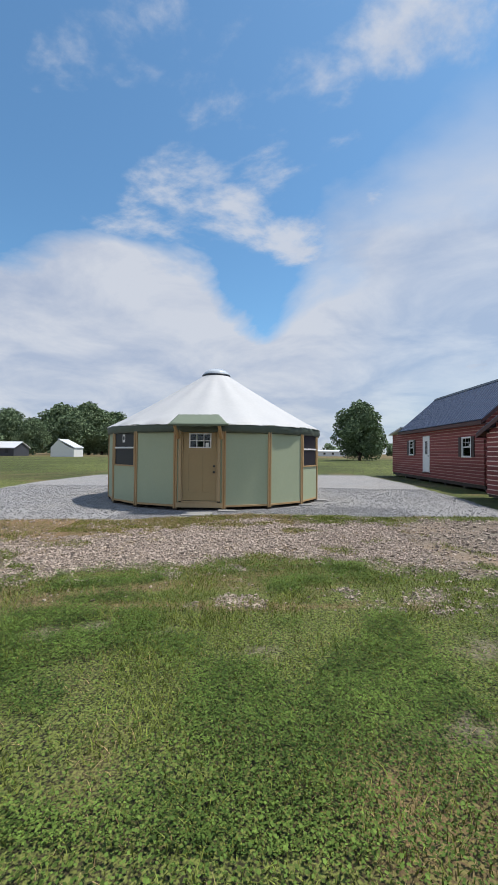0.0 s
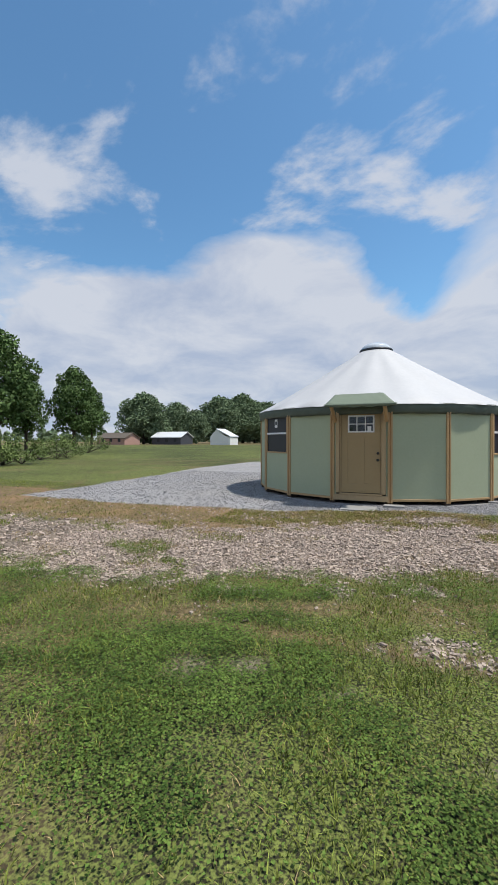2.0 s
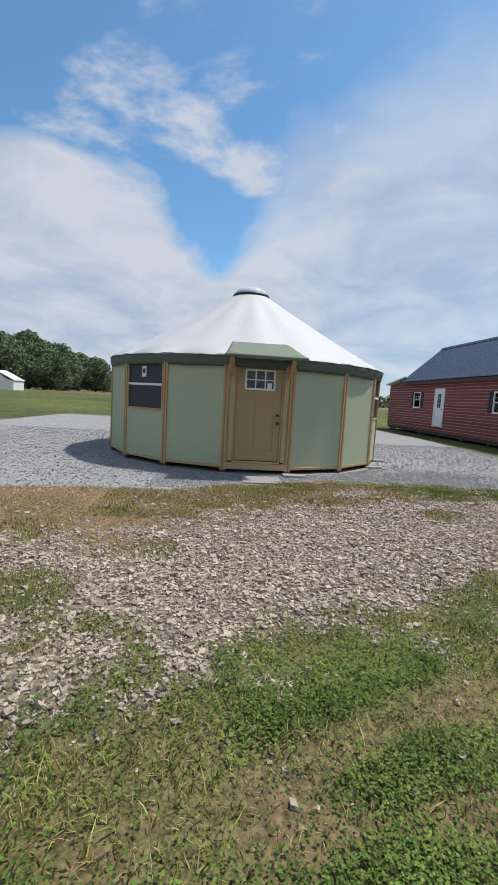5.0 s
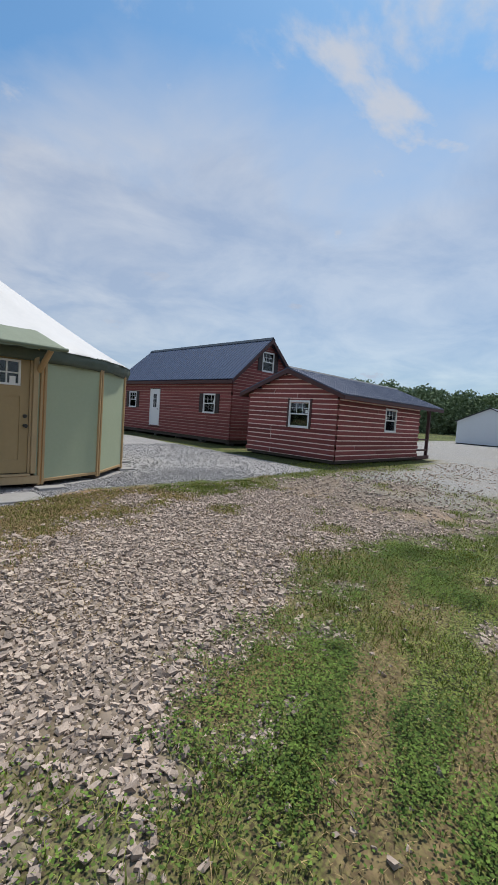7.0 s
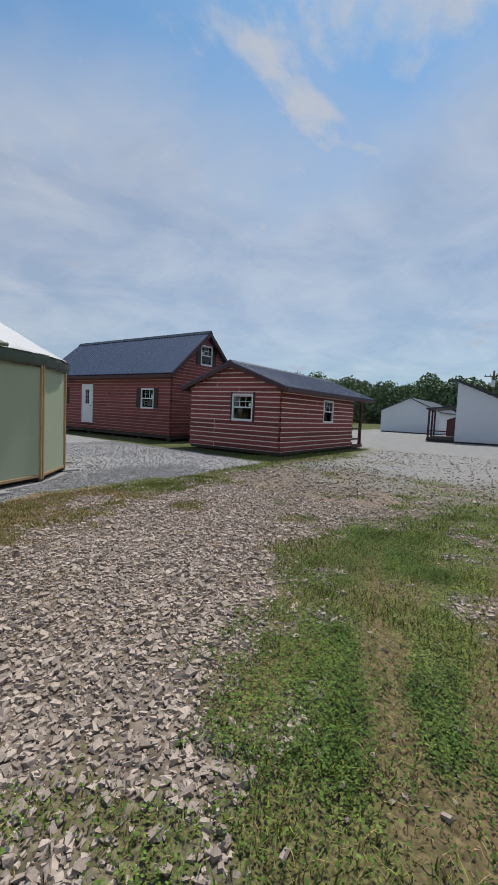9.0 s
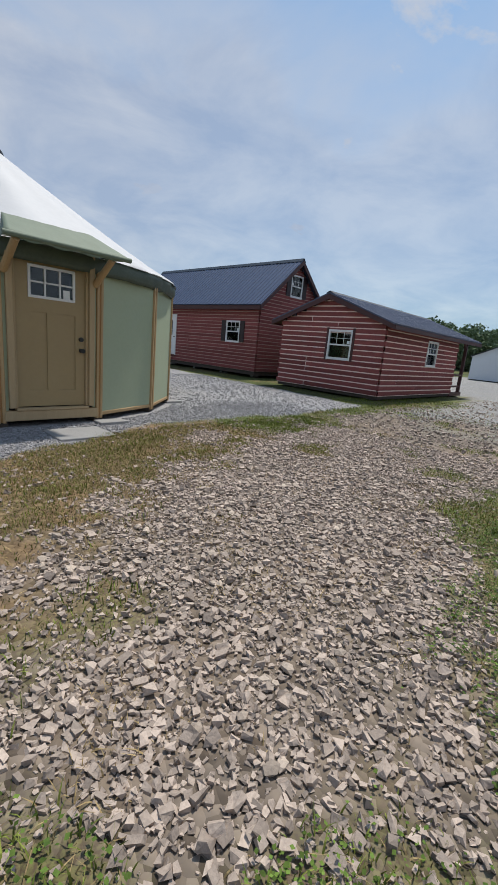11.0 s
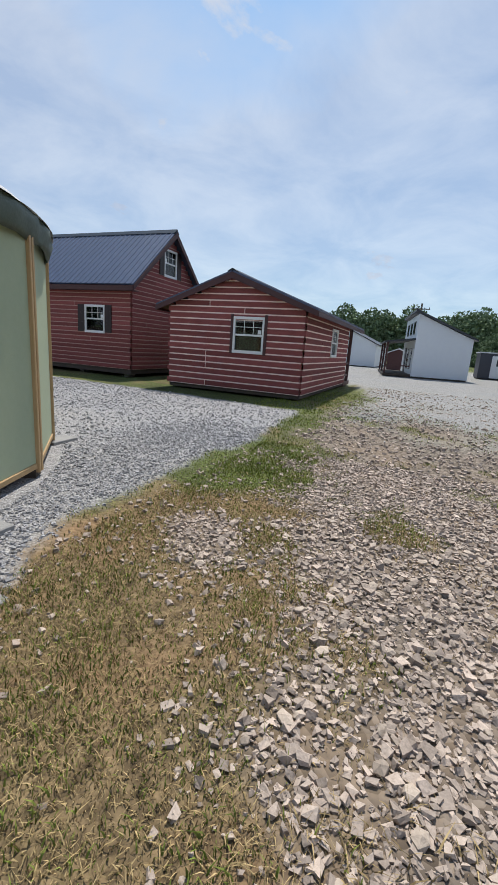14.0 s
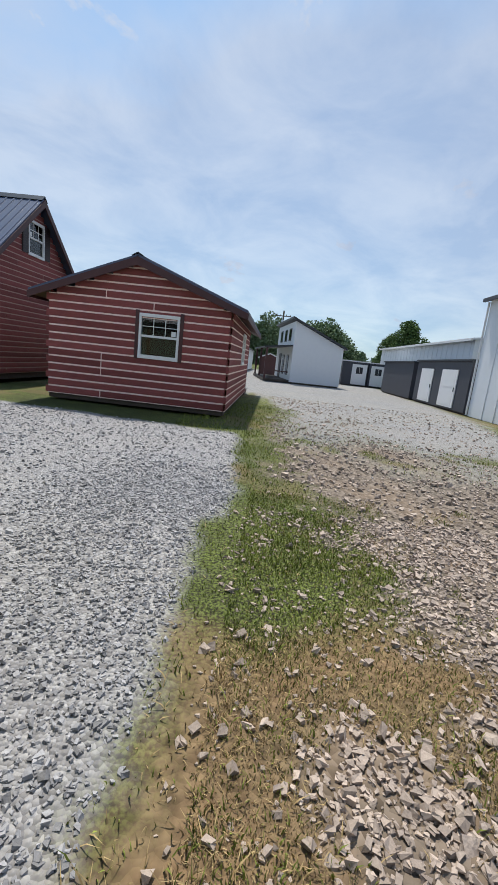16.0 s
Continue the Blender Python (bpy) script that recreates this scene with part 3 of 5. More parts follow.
    # roof cloth, sagging a little between the rafters
    def sag(j, i, a):
        return 0, (0.018 * math.cos(a * SIDES * 1.0) - 0.01) * (1 if 0 < j < 7 else 0) + (0.012 * noise.noise(Vector((math.sin(a) * 20, math.cos(a) * 20, 3))) if j == 0 else 0)
    rf = bmesh.new()
    rows = [(YR + 0.09, 2.395)] + [(YR + 0.075 - (YR + 0.075 - 0.46) * k / 7, 2.42 + (4.40 - 2.42) * (k / 7) ** 1.08) for k in range(8)]
    ring(rf, rows, 192, sag)
    part("roof", rf, ROOFCLOTH, y, "white stretched roof cloth", True)
    c = bmesh.new()
    ring(c, [(0.50, 4.375), (0.52, 4.41), (0.50, 4.445), (0.44, 4.45), (0.44, 4.38)], 48)
    part("crown_ring", c, METAL_CAP, y, "dark metal crown ring", True)
    g = bmesh.new()
    lp = ring(g, [(0.47 * math.cos(t), 4.44 + 0.235 * math.sin(t)) for t in (0.0, 0.25, 0.5, 0.75, 1.0, 1.25, 1.45)], 40)
    g.faces.new(lp[-1])
    part("dome", g, ACRYLIC, y, "pale clear skylight dome", True)
    # awning and its braces
    aw = bmesh.new()
    top = [(-0.60, -0.06, 2.67), (0.53, -0.06, 2.67)]
    bot = [(-0.73, -0.60, 2.385), (0.82, -0.60, 2.385)]
    grid_ = []
    for j in range(7):
        t = j / 6
        row = []
        for i in range(25):
            s = i / 24
            p = Vector(top[0]).lerp(Vector(top[1]), s).lerp(Vector(bot[0]).lerp(Vector(bot[1]), s), t)
            p.z += 0.012 * noise.noise(Vector((s * 6, t * 3, 1))) - 0.02 * math.sin(math.pi * s) * t
            row.append(aw.verts.new(m @ p))
        grid_.append(row)
    hem = [aw.verts.new(v_.co + Vector((0, 0.01, -0.055 + 0.012 * math.sin(i * 1.1)))) for i, v_ in enumerate(grid_[-1])]
    grid_.append(hem)
    for p, q in zip(grid_, grid_[1:]):
        for i in range(24):
            aw.faces.new((p[i], p[i + 1], q[i + 1], q[i]))
    side = aw.verts.new(m @ Vector((-0.62, -0.02, 2.36)))
    for j in range(6):
        aw.faces.new((grid_[j][0], grid_[j + 1][0], side))
    side = aw.verts.new(m @ Vector((0.75, -0.02, 2.36)))
    for j in range(6):
        aw.faces.new((grid_[j][-1], side, grid_[j + 1][-1]))
    part("awning", aw, AWNING, y, "sage-green cloth awning over the door", True)
    part("awning_bar", rod(m @ Vector((-0.75, -0.585, 2.362)), m @ Vector((0.85, -0.585, 2.362)), 0.032, None, 14), AWNING, y, "green cloth-wrapped awning bar")
    for s in (-1, 1):
        part("brace", rod(m @ Vector((s * 0.60, -0.05, 2.02)), m @ Vector((s * 0.60, -0.555, 2.335)), 0.05, 0.045, 12), PINE, y, "diagonal round pine brace")


build_yurt()


# ---- log buildings ----
def log_piece(parent, u, v, n, a, b, z, h, depth=0.055):
    """One half-round log course from a to b along u, on a wall whose outside is n, at height z."""
    bm = bmesh.new()
    prof = [(0.0, -0.5), (0.80, -0.5), (0.95, -0.34), (1.0, 0.0), (0.95, 0.34), (0.80, 0.5), (0.0, 0.5)]
    ends = [[bm.verts.new(v + u * w + n * (d * depth) + Vector((0, 0, z + k * h))) for d, k in prof] for w in (a, b)]
    c = len(prof)
    bm.faces.new(ends[0])
    bm.faces.new(ends[1][::-1])
    for i in range(c):
        bm.faces.new((ends[0][i], ends[1][i], ends[1][(i + 1) % c], ends[0][(i + 1) % c]))
    return part("log", bm, LOG, parent)


def log_wall(name, house, origin, u, n, length, z0, top, pitch, holes=(), rise=None, joints=2, extend=(0, 0), seed=1, chink=None, gap=0.024):
    """A wall of log courses over pale chinking. rise: (middle, height there) of a gable above the top. Holes: (a, b, z0, z1)."""
    rnd = random.Random(seed)
    o, u, n = Vector(origin), Vector(u), Vector(n)
    back = bmesh.new()
    wall = part(name, B(*(sorted((o.x, o.x + u.x * length)) if u.x else (o.x - 0.01, o.x + 0.01)),
                        *(sorted((o.y, o.y + u.y * length)) if u.y else (o.y - 0.01, o.y + 0.01)), z0 - 0.02, z0 - 0.005), TRIMRED, house)
    row, z = 0, z0
    while True:
        lo, hi = 0.0, length
        zm = z + pitch / 2
        if zm > top:
            if rise is None:
                break
            k = (z + pitch * 0.45 - top) / (rise[1] - top)
            if k >= 0.97:
                break
            lo, hi = rise[0] * max(k, 0), length - (length - rise[0]) * max(k, 0)
        spans = [(lo, hi)]
        for a, b, c, d in holes:
            if c < zm < d:
                spans = [s for p, q in spans for s in (((p, min(q, a)), (max(p, b), q)) if a < q and b > p else ((p, q),))]
        for p, q in spans:
            if q - p < 0.05:
                continue
            # chinking behind
            c0, c1 = o + u * p - n * 0.05, o + u * q + n * 0.046
            box(back, min(c0.x, c1.x) , max(c0.x, c1.x), min(c0.y, c1.y), max(c0.y, c1.y), z, z + pitch)
            marks = [p]
            if q - p > 2.2:
                for _ in range(1 if rnd.random() < 0.55 else 0):
                    marks.append(p + (q - p) * rnd.choice((0.18, 0.3, 0.42, 0.6, 0.7, 0.83)))
            marks.append(q)
            for a, b in zip(marks, marks[1:]):
                a2 = a + (gap / 2 if a != p else (-(extend[0] if row % 2 else 0) if p == lo and zm < top else 0))
                b2 = b - (gap / 2 if b != q else (-(extend[1] if row % 2 == 0 else 0) if q == hi and zm < top else 0))
                log_piece(wall, u, o, n, a2, b2, z + pitch / 2, pitch - gap)
        row += 1
        z += pitch
    part("chinking", back, chink or CHINK, wall, "pale chinking between logs")["kind"] = "stuff"
    return wall


def window_unit(house, c, u, n, w, h, shutters=True, trim=WHITE, upper_light=True):
    """A sash window centred at c on a wall along u that looks to n."""
    c, u, n = Vector(c), Vector(u), Vector(n)

    def slab(a, b, z0, z1, d0, d1, bev=0.0):
        p, q = c + u * a + n * d0, c + u * b + n * d1
        return B(min(p.x, q.x), max(p.x, q.x), min(p.y, q.y), max(p.y, q.y), c.z + z0, c.z + z1, None, bev)

    t = 0.055
    win = part("window", slab(-w / 2, w / 2, -h / 2 - 0.03, -h / 2 + t, -0.04, 0.09, 0.006), trim, house, "white sash window")
    part("frame_top", slab(-w / 2, w / 2, h / 2 - t, h / 2 + 0.02, -0.04, 0.085, 0.006), trim, win)
    for s in (-1, 1):
        part("frame_side", slab(min(s * w / 2, s * (w / 2 - t)), max(s * w / 2, s * (w / 2 - t)), -h / 2 + t + 0.001, h / 2 - t - 0.001, -0.04, 0.083, 0.006), trim, win)
    part("meeting_rail", slab(-w / 2 + t, w / 2 - t, -0.025, 0.025, 0.01, 0.06, 0.004), trim, win)
    for i, (z0, z1, dd) in enumerate(((-h / 2 + t, -0.025, 0.022), (0.025, h / 2 - t, 0.036))):
        part("pane", slab(-w / 2 + t, w / 2 - t, z0, z1, dd, dd + 0.004), GLASS, win).visible_shadow = False
    for k in (-1, 1):
        part("muntin", slab(k * (w / 2 - t) / 3 - 0.007, k * (w / 2 - t) / 3 + 0.007, 0.026, h / 2 - t - 0.001, 0.041, 0.049), trim, win)
    part("muntin", slab(-w / 2 + t, w / 2 - t, h * 0.22, h * 0.22 + 0.014, 0.0405, 0.0485), trim, win)
    part("sticker", slab(-w / 2 + t + 0.03, -w / 2 + t + 0.13, 0.04, 0.15, 0.050, 0.052), WHITE, win, "white paper sticker")
    if shutters:
        for s in (-1, 1):
            a, b = sorted((s * (w / 2 + 0.02), s * (w / 2 + 0.31)))
            sh = part("shutter", slab(a, b, -h / 2, h / 2 + 0.02, 0.057, 0.085, 0.004), SHUTTER, house, "dark louvred shutter")
            for k in range(12):
                z = -h / 2 + 0.07 + k * (h - 0.12) / 12
                part("louvre", slab(a + 0.04, b - 0.04, z, z + 0.035, 0.0855, 0.094), SHUTTER, sh)
    return win


def ribbed_slope(house, p00, p10, p01, along, name="roof_slope", mat=None, pitch=0.23, thick=0.05):
    """A ribbed metal slope: p00 and p10 the ends of the eave, p01 the ridge above p00."""
    p00, p10, p01 = Vector(p00), Vector(p10), Vector(p01)
    e, s = p10 - p00, p01 - p00
    nrm = e.cross(s).normalized()
    if nrm.z < 0:
        nrm = -nrm
    bm = bmesh.new()
    L = e.length
    count = max(2, int(L / pitch))
    prof = []
    for i in range(count):
        a = i / count
        for da, hh in ((0.0, 0.0), (0.36, 0.0), (0.42, 0.020), (0.58, 0.020), (0.64, 0.0)):
            prof.append((a + da / count, hh))
    prof.append((1.0, 0.0))
    rows = []
    for w in (0.0, 1.0):
        rows.append([bm.verts.new(p00 + e * a + s * w + nrm * hh) for a, hh in prof])
        rows.append([bm.verts.new(p00 + e * a + s * w - nrm * thick) for a, hh in prof])
    t0, b0, t1, b1 = rows
    for i in range(len(prof) - 1):
        for q in ((t0[i], t0[i + 1], t1[i + 1], t1[i]), (b0[i], b1[i], b1[i + 1], b0[i + 1]), (t0[i], b0[i], b0[i + 1], t0[i + 1]), (t1[i], t1[i + 1], b1[i + 1], b1[i])):
            bm.faces.new(q)
    bm.faces.new((t0[0], t1[0], b1[0], b0[0]))
    bm.faces.new((t0[-1], b0[-1], b1[-1], t1[-1]))
    return part(name, bm, mat or METAL, house, "ribbed blue-grey metal roof" if mat is None else "")


def house_door(house, c, u, n, w, h, lite=True):
    c, u, n = Vector(c), Vector(u), Vector(n)

    def slab(a, b, z0, z1, d0, d1, bev=0.0):
        p, q = c + u * a + n * d0, c + u * b + n * d1
        return B(min(p.x, q.x), max(p.x, q.x), min(p.y, q.y), max(p.y, q.y), c.z + z0, c.z + z1, None, bev)

    d = bmesh.new()
    door = part("door", slab(-w / 2 + 0.06, w / 2 - 0.06, 0.03, h - 0.06, 0.02, 0.06, 0.004), WHITEDOOR, house, "closed white door with a tall glazed light")
    for s in (-1, 1):
        part("door_trim", slab(min(s * w / 2, s * (w / 2 - 0.065)), max(s * w / 2, s * (w / 2 - 0.065)), 0, h, -0.02, 0.085, 0.005), WHITE, door)
    part("door_head", slab(-w / 2 + 0.066, w / 2 - 0.066, h - 0.062, h, -0.02, 0.084, 0.005), WHITE, door)
    part("door_sill", slab(-w / 2 - 0.02, w / 2 + 0.02, -0.05, -0.002, -0.02, 0.12, 0.005), TRIMRED, door)
    if lite:
        part("light", slab(-0.16, 0.16, h * 0.50, h * 0.86, 0.0605, 0.067), SCREEN, door, "dark glazed light")
        part("light_bar", slab(-0.006, 0.006, h * 0.50, h * 0.86, 0.0675, 0.074), WHITE, door)
        for k in (1, 2):
            z = h * (0.50 + 0.12 * k)
            part("light_bar", slab(-0.16, 0.16, z - 0.006, z + 0.006, 0.0677, 0.0745), WHITE, door)
    part("handle", rod(c + u * (-w / 2 + 0.14) + n * 0.06 + Vector((0, 0, 0.95)), c + u * (-w / 2 + 0.14) + n * 0.12 + Vector((0, 0, 0.95)), 0.02, 0.028, 10), BLACK, door)


def build_tall_cabin():
    x0, x1, y0, y1 = 11.20, 15.65, 6.66, 17.1
    zb, zt, zr = 0.30, 3.34, 5.30
    xm = 13.42
    h = thing("log_house", (x0, y0, 0), "two-storey red log house with blue-grey metal roof on blocks", "log house", "log buildings")
    P = 0.15
    log_wall("wall", h, (x0, y0, 0), (0, 1, 0), (-1, 0, 0), y1 - y0 + 2.4, zb, 3.0, P,
             [(7.78 - y0, 8.64 - y0, 1.52, 2.42), (12.55 - y0, 13.53 - y0, 0.57, 2.65), (15.1 - y0, 15.95 - y0, 1.56, 2.48)], extend=(0.07, 0.0), seed=3, chink=CHINK_OLD, gap=0.018)
    log_wall("wall", h, (x0, y0, 0), (0, 1, 0), (-1, 0, 0), y1 - y0, zb + 18 * P, zt, P, extend=(0.07, 0.0), seed=8, chink=CHINK_OLD, gap=0.018)
    log_wall("wall", h, (x0, y0, 0), (1, 0, 0), (0, -1, 0), x1 - x0, zb, zt, P, [(13.05 - x0, 13.85 - x0, 3.75, 4.68)], (xm - x0, zr - 0.05), extend=(0.07, 0.07), seed=4, chink=CHINK_OLD, gap=0.018)
    part("wall", B(x1 - 0.06, x1, y0 + 0.02, y1 + 2.4, zb, zt), LOG, h)
    part("wall", prism([(x0 + 0.06, zb), (x1 - 0.06, zb), (x1 - 0.06, zt), (xm, zr - 0.1), (x0 + 0.06, zt)], y1 - 0.06, y1, "y"), LOG, h)
    part("wall", B(x0 + 0.06, x1 - 0.06, y1 + 2.32, y1 + 2.38, zb, 2.9), LOG, h)
    part("corner_post", B(x0 - 0.015, x0 + 0.10, y0 - 0.015, y0 + 0.10, zb, zt - 0.05), LOG, h)
    part("floor", B(x0, x1, y0, y1 + 2.4, zb - 0.17, zb - 0.03), DARKWOOD, h)
    for k in range(7):
        for xx in (x0 + 0.25, x1 - 0.5):
            yy = y0 + 0.3 + k * 2.1
            part("foundation_block", B(xx, xx + 0.38, yy, yy + 0.2, 0, zb - 0.172, None, 0.01), CONCRETE, h)
    for k in range(2):
        part("skid", B(x0 + 0.5 + k * 2.8, x0 + 0.62 + k * 2.8, y0 + 0.02, y1 + 2.3, 0.12, zb - 0.173), DARKWOOD, h)
    ex, ov = 0.32, 0.32
    sl = (zr - zt) / (xm - x0)
    ribbed_slope(h, (x0 - ex, y0 - ov, zt - sl * ex + 0.08), (x0 - ex, y1 + 0.25, zt - sl * ex + 0.08), (xm, y0 - ov, zr + 0.08), "y")
    ribbed_slope(h, (x1 + ex, y0 - ov, zt - sl * ex + 0.08), (x1 + ex, y1 + 0.25, zt - sl * ex + 0.08), (xm, y0 - ov, zr + 0.08), "y")
    part("ridge_cap", prism([(xm - 0.16, zr - 0.02), (xm, zr + 0.135), (xm + 0.16, zr - 0.02), (xm, zr + 0.10)], y0 - ov - 0.01, y1 + 0.26, "y"), METAL_CAP, h)
    for s, xe in ((-1, x0 - ex), (1, x1 + ex)):
        a, b = (xe, zt - sl * ex + 0.03), (xm, zr + 0.03)
        part("barge_board", prism([a, b, (b[0], b[1] - 0.20), (a[0], a[1] - 0.16)], y0 - ov - 0.025, y0 - ov + 0.012, "y"), TRIMRED, h)
        part("fascia", B(min(xe, xe + s * 0.02), max(xe, xe + s * 0.02), y0 - ov, y1 + 0.25, zt - sl * ex - 0.14, zt - sl * ex + 0.02), TRIMRED, h)
        part("soffit", B(min(xe, xe - s * ex), max(xe, xe - s * ex), y0 - ov + 0.02, y1 + 0.2, zt - sl * ex - 0.13, zt - sl * ex - 0.11), TRIMRED, h)
    # low annex roof at the far end
    part("annex_roof", prism([(y1, 3.38), (y1 + 2.75, 2.98), (y1 + 2.75, 3.06), (y1, 3.46)], x0 - 0.25, x1 + 0.25, "x"), LIGHTROOF, h)
    window_unit(h, (x0, 8.21, 1.97), (0, 1, 0), (-1, 0, 0), 0.90, 0.92)
    window_unit(h, (x0, 15.52, 2.02), (0, 1, 0), (-1, 0, 0), 0.85, 0.92)
    window_unit(h, (13.45, y0, 4.22), (1, 0, 0), (0, -1, 0), 0.84, 0.95)
    house_door(h, (x0, 13.04, 0.57), (0, 1, 0), (-1, 0, 0), 1.0, 2.09)


def build_low_cabin():
    x0, x1, xp, y0, y1 = 10.11, 16.67, 18.15, 0.17, 4.33
    zb, zt, zr, ym = 0.17, 2.49, 3.28, 2.27
    P = 0.174
    h = thing("log_cabin", (x0, y0, 0), "single-storey red log cabin with porch and grey metal roof", "log cabin", "log buildings")
    log_wall("wall", h, (x0, y0, 0), (0, 1, 0), (-1, 0, 0), y1 - y0, zb, zt - 0.05, P, [(1.31 - y0, 2.22 - y0, 1.22, 2.17)], (ym - y0, zr), extend=(0.06, 0.06), seed=11)
    log_wall("wall", h, (x0, y0, 0), (1, 0, 0), (0, -1, 0), x1 - x0, zb, zt - 0.1, P, [(13.42 - x0, 14.36 - x0, 1.26, 2.13)], extend=(0.06, 0.10), seed=12)
    part("wall", B(x0 + 0.02, x1, y1 - 0.06, y1, zb, zt), LOG, h)
    part("wall", prism([(y0 + 0.06, zb), (y1 - 0.06, zb), (y1 - 0.06, zt), (ym, zr), (y0 + 0.06, zt)], x1 - 0.06, x1, "x"), LOG, h)
    part("corner_post", B(x0 - 0.015, x0 + 0.08, y0 - 0.015, y0 + 0.08, zb, zt - 0.08), LOG, h)
    part("floor", B(x0, xp, y0, y1, zb - 0.11, zb - 0.025), DARKWOOD, h)
    part("porch_edge", B(x1 + 0.02, xp + 0.02, y0 - 0.03, y0 - 0.005, zb - 0.12, zb + 0.05), TRIMRED, h)
    for k in range(5):
        for yy in (y0 + 0.35, y1 - 0.6):
            xx = x0 + 0.4 + k * 1.75
            part("foundation_block", B(xx, xx + 0.4, yy, yy + 0.2, 0, zb - 0.112, None, 0.01), CONCRETE, h)
    for yy in (y0 + 0.09, y1 - 0.09):
        part("porch_post", B(xp - 0.13, xp, yy - 0.065, yy + 0.065, zb - 0.03, zt, None, 0.01), TRIMRED, h)
        s = 1
        br = []
        for k in range(7):
            t = k / 6 * math.pi / 2
            br.append((xp - 0.12 - 0.55 * (1 - math.cos(t)), zt - 0.62 + 0.55 * math.sin(t)))
        prof = br + [(br[-1][0], br[-1][1] + 0.11)] + [(p + 0.10, q + 0.08) for p, q in br[::-1][1:]]
        part("porch_brace", prism(prof, yy - 0.04, yy + 0.04, "y"), TRIMRED, h)
    part("porch_beam", B(x1, xp + 0.05, y0 + 0.02, y0 + 0.16, zt - 0.06, zt + 0.08), TRIMRED, h)
    part("porch_beam", B(xp - 0.12, xp + 0.02, y0 + 0.17, y1 - 0.2, zt - 0.06, zt + 0.08), TRIMRED, h)
    for k in range(2):
        part("porch_rail", B(x1 + 0.02, xp - 0.14, y0 + 0.05, y0 + 0.10, zb + 0.25 + 0.5 * k, zb + 0.33 + 0.5 * k), TRIMRED, h)
    part("porch_panel", B(x1 + 0.004, x1 + 0.03, y0 + 0.1, y1 - 0.1, zb, zt - 0.1), WHITE, h, "pale end wall under the porch")
    ov, fr = 0.38, 0.26
    sl = (zr - zt) / (ym - y0)
    ze = zt - sl * ov
    ribbed_slope(h, (x0 - fr, y0 - ov, ze + 0.10), (xp + 0.40, y0 - ov, ze + 0.10), (x0 - fr, ym, zr + 0.10), "x")
    ribbed_slope(h, (x0 - fr, y1 + ov, ze + 0.10), (xp + 0.40, y1 + ov, ze + 0.10), (x0 - fr, ym, zr + 0.10), "x")
    part("ridge_cap", prism([(ym - 0.15, zr + 0.06), (ym, zr + 0.145), (ym + 0.15, zr + 0.06), (ym, zr + 0.115)], x0 - fr - 0.01, xp + 0.41, "x"), METAL_CAP, h)
    for a, s in ((y0 - ov, -1), (y1 + ov, 1)):
        part("barge_board", prism([(a, ze + 0.05), (ym, zr + 0.05), (ym, zr - 0.12), (a, ze - 0.09)], x0 - fr - 0.022, x0 - fr + 0.012, "x"), TRIMRED, h)
        part("fascia", B(x0 - fr, xp + 0.40, min(a, a + s * 0.02), max(a, a + s * 0.02), ze - 0.08, ze + 0.045), TRIMRED, h)
        part("soffit", prism([(a, ze - 0.02), (a - s * ov, zt - 0.02), (a - s * ov, zt), (a, ze)], x0 - fr + 0.01, xp + 0.38, "x"), TRIMRED, h)
    window_unit(h, (x0, 1.765, 1.695), (0, 1, 0), (-1, 0, 0), 0.93, 0.95, shutters=False)
    part("window_surround", B(x0 - 0.075, x0 - 0.04, 1.215, 1.297, 1.17, 2.25), TRIMRED, h)
    part("window_surround", B(x0 - 0.075, x0 - 0.04, 2.233, 2.315, 1.17, 2.25), TRIMRED, h)
    window_unit(h, (13.89, y0, 1.695), (1, 0, 0), (0, -1, 0), 0.95, 0.90, shutters=False)


build_tall_cabin()
build_low_cabin()


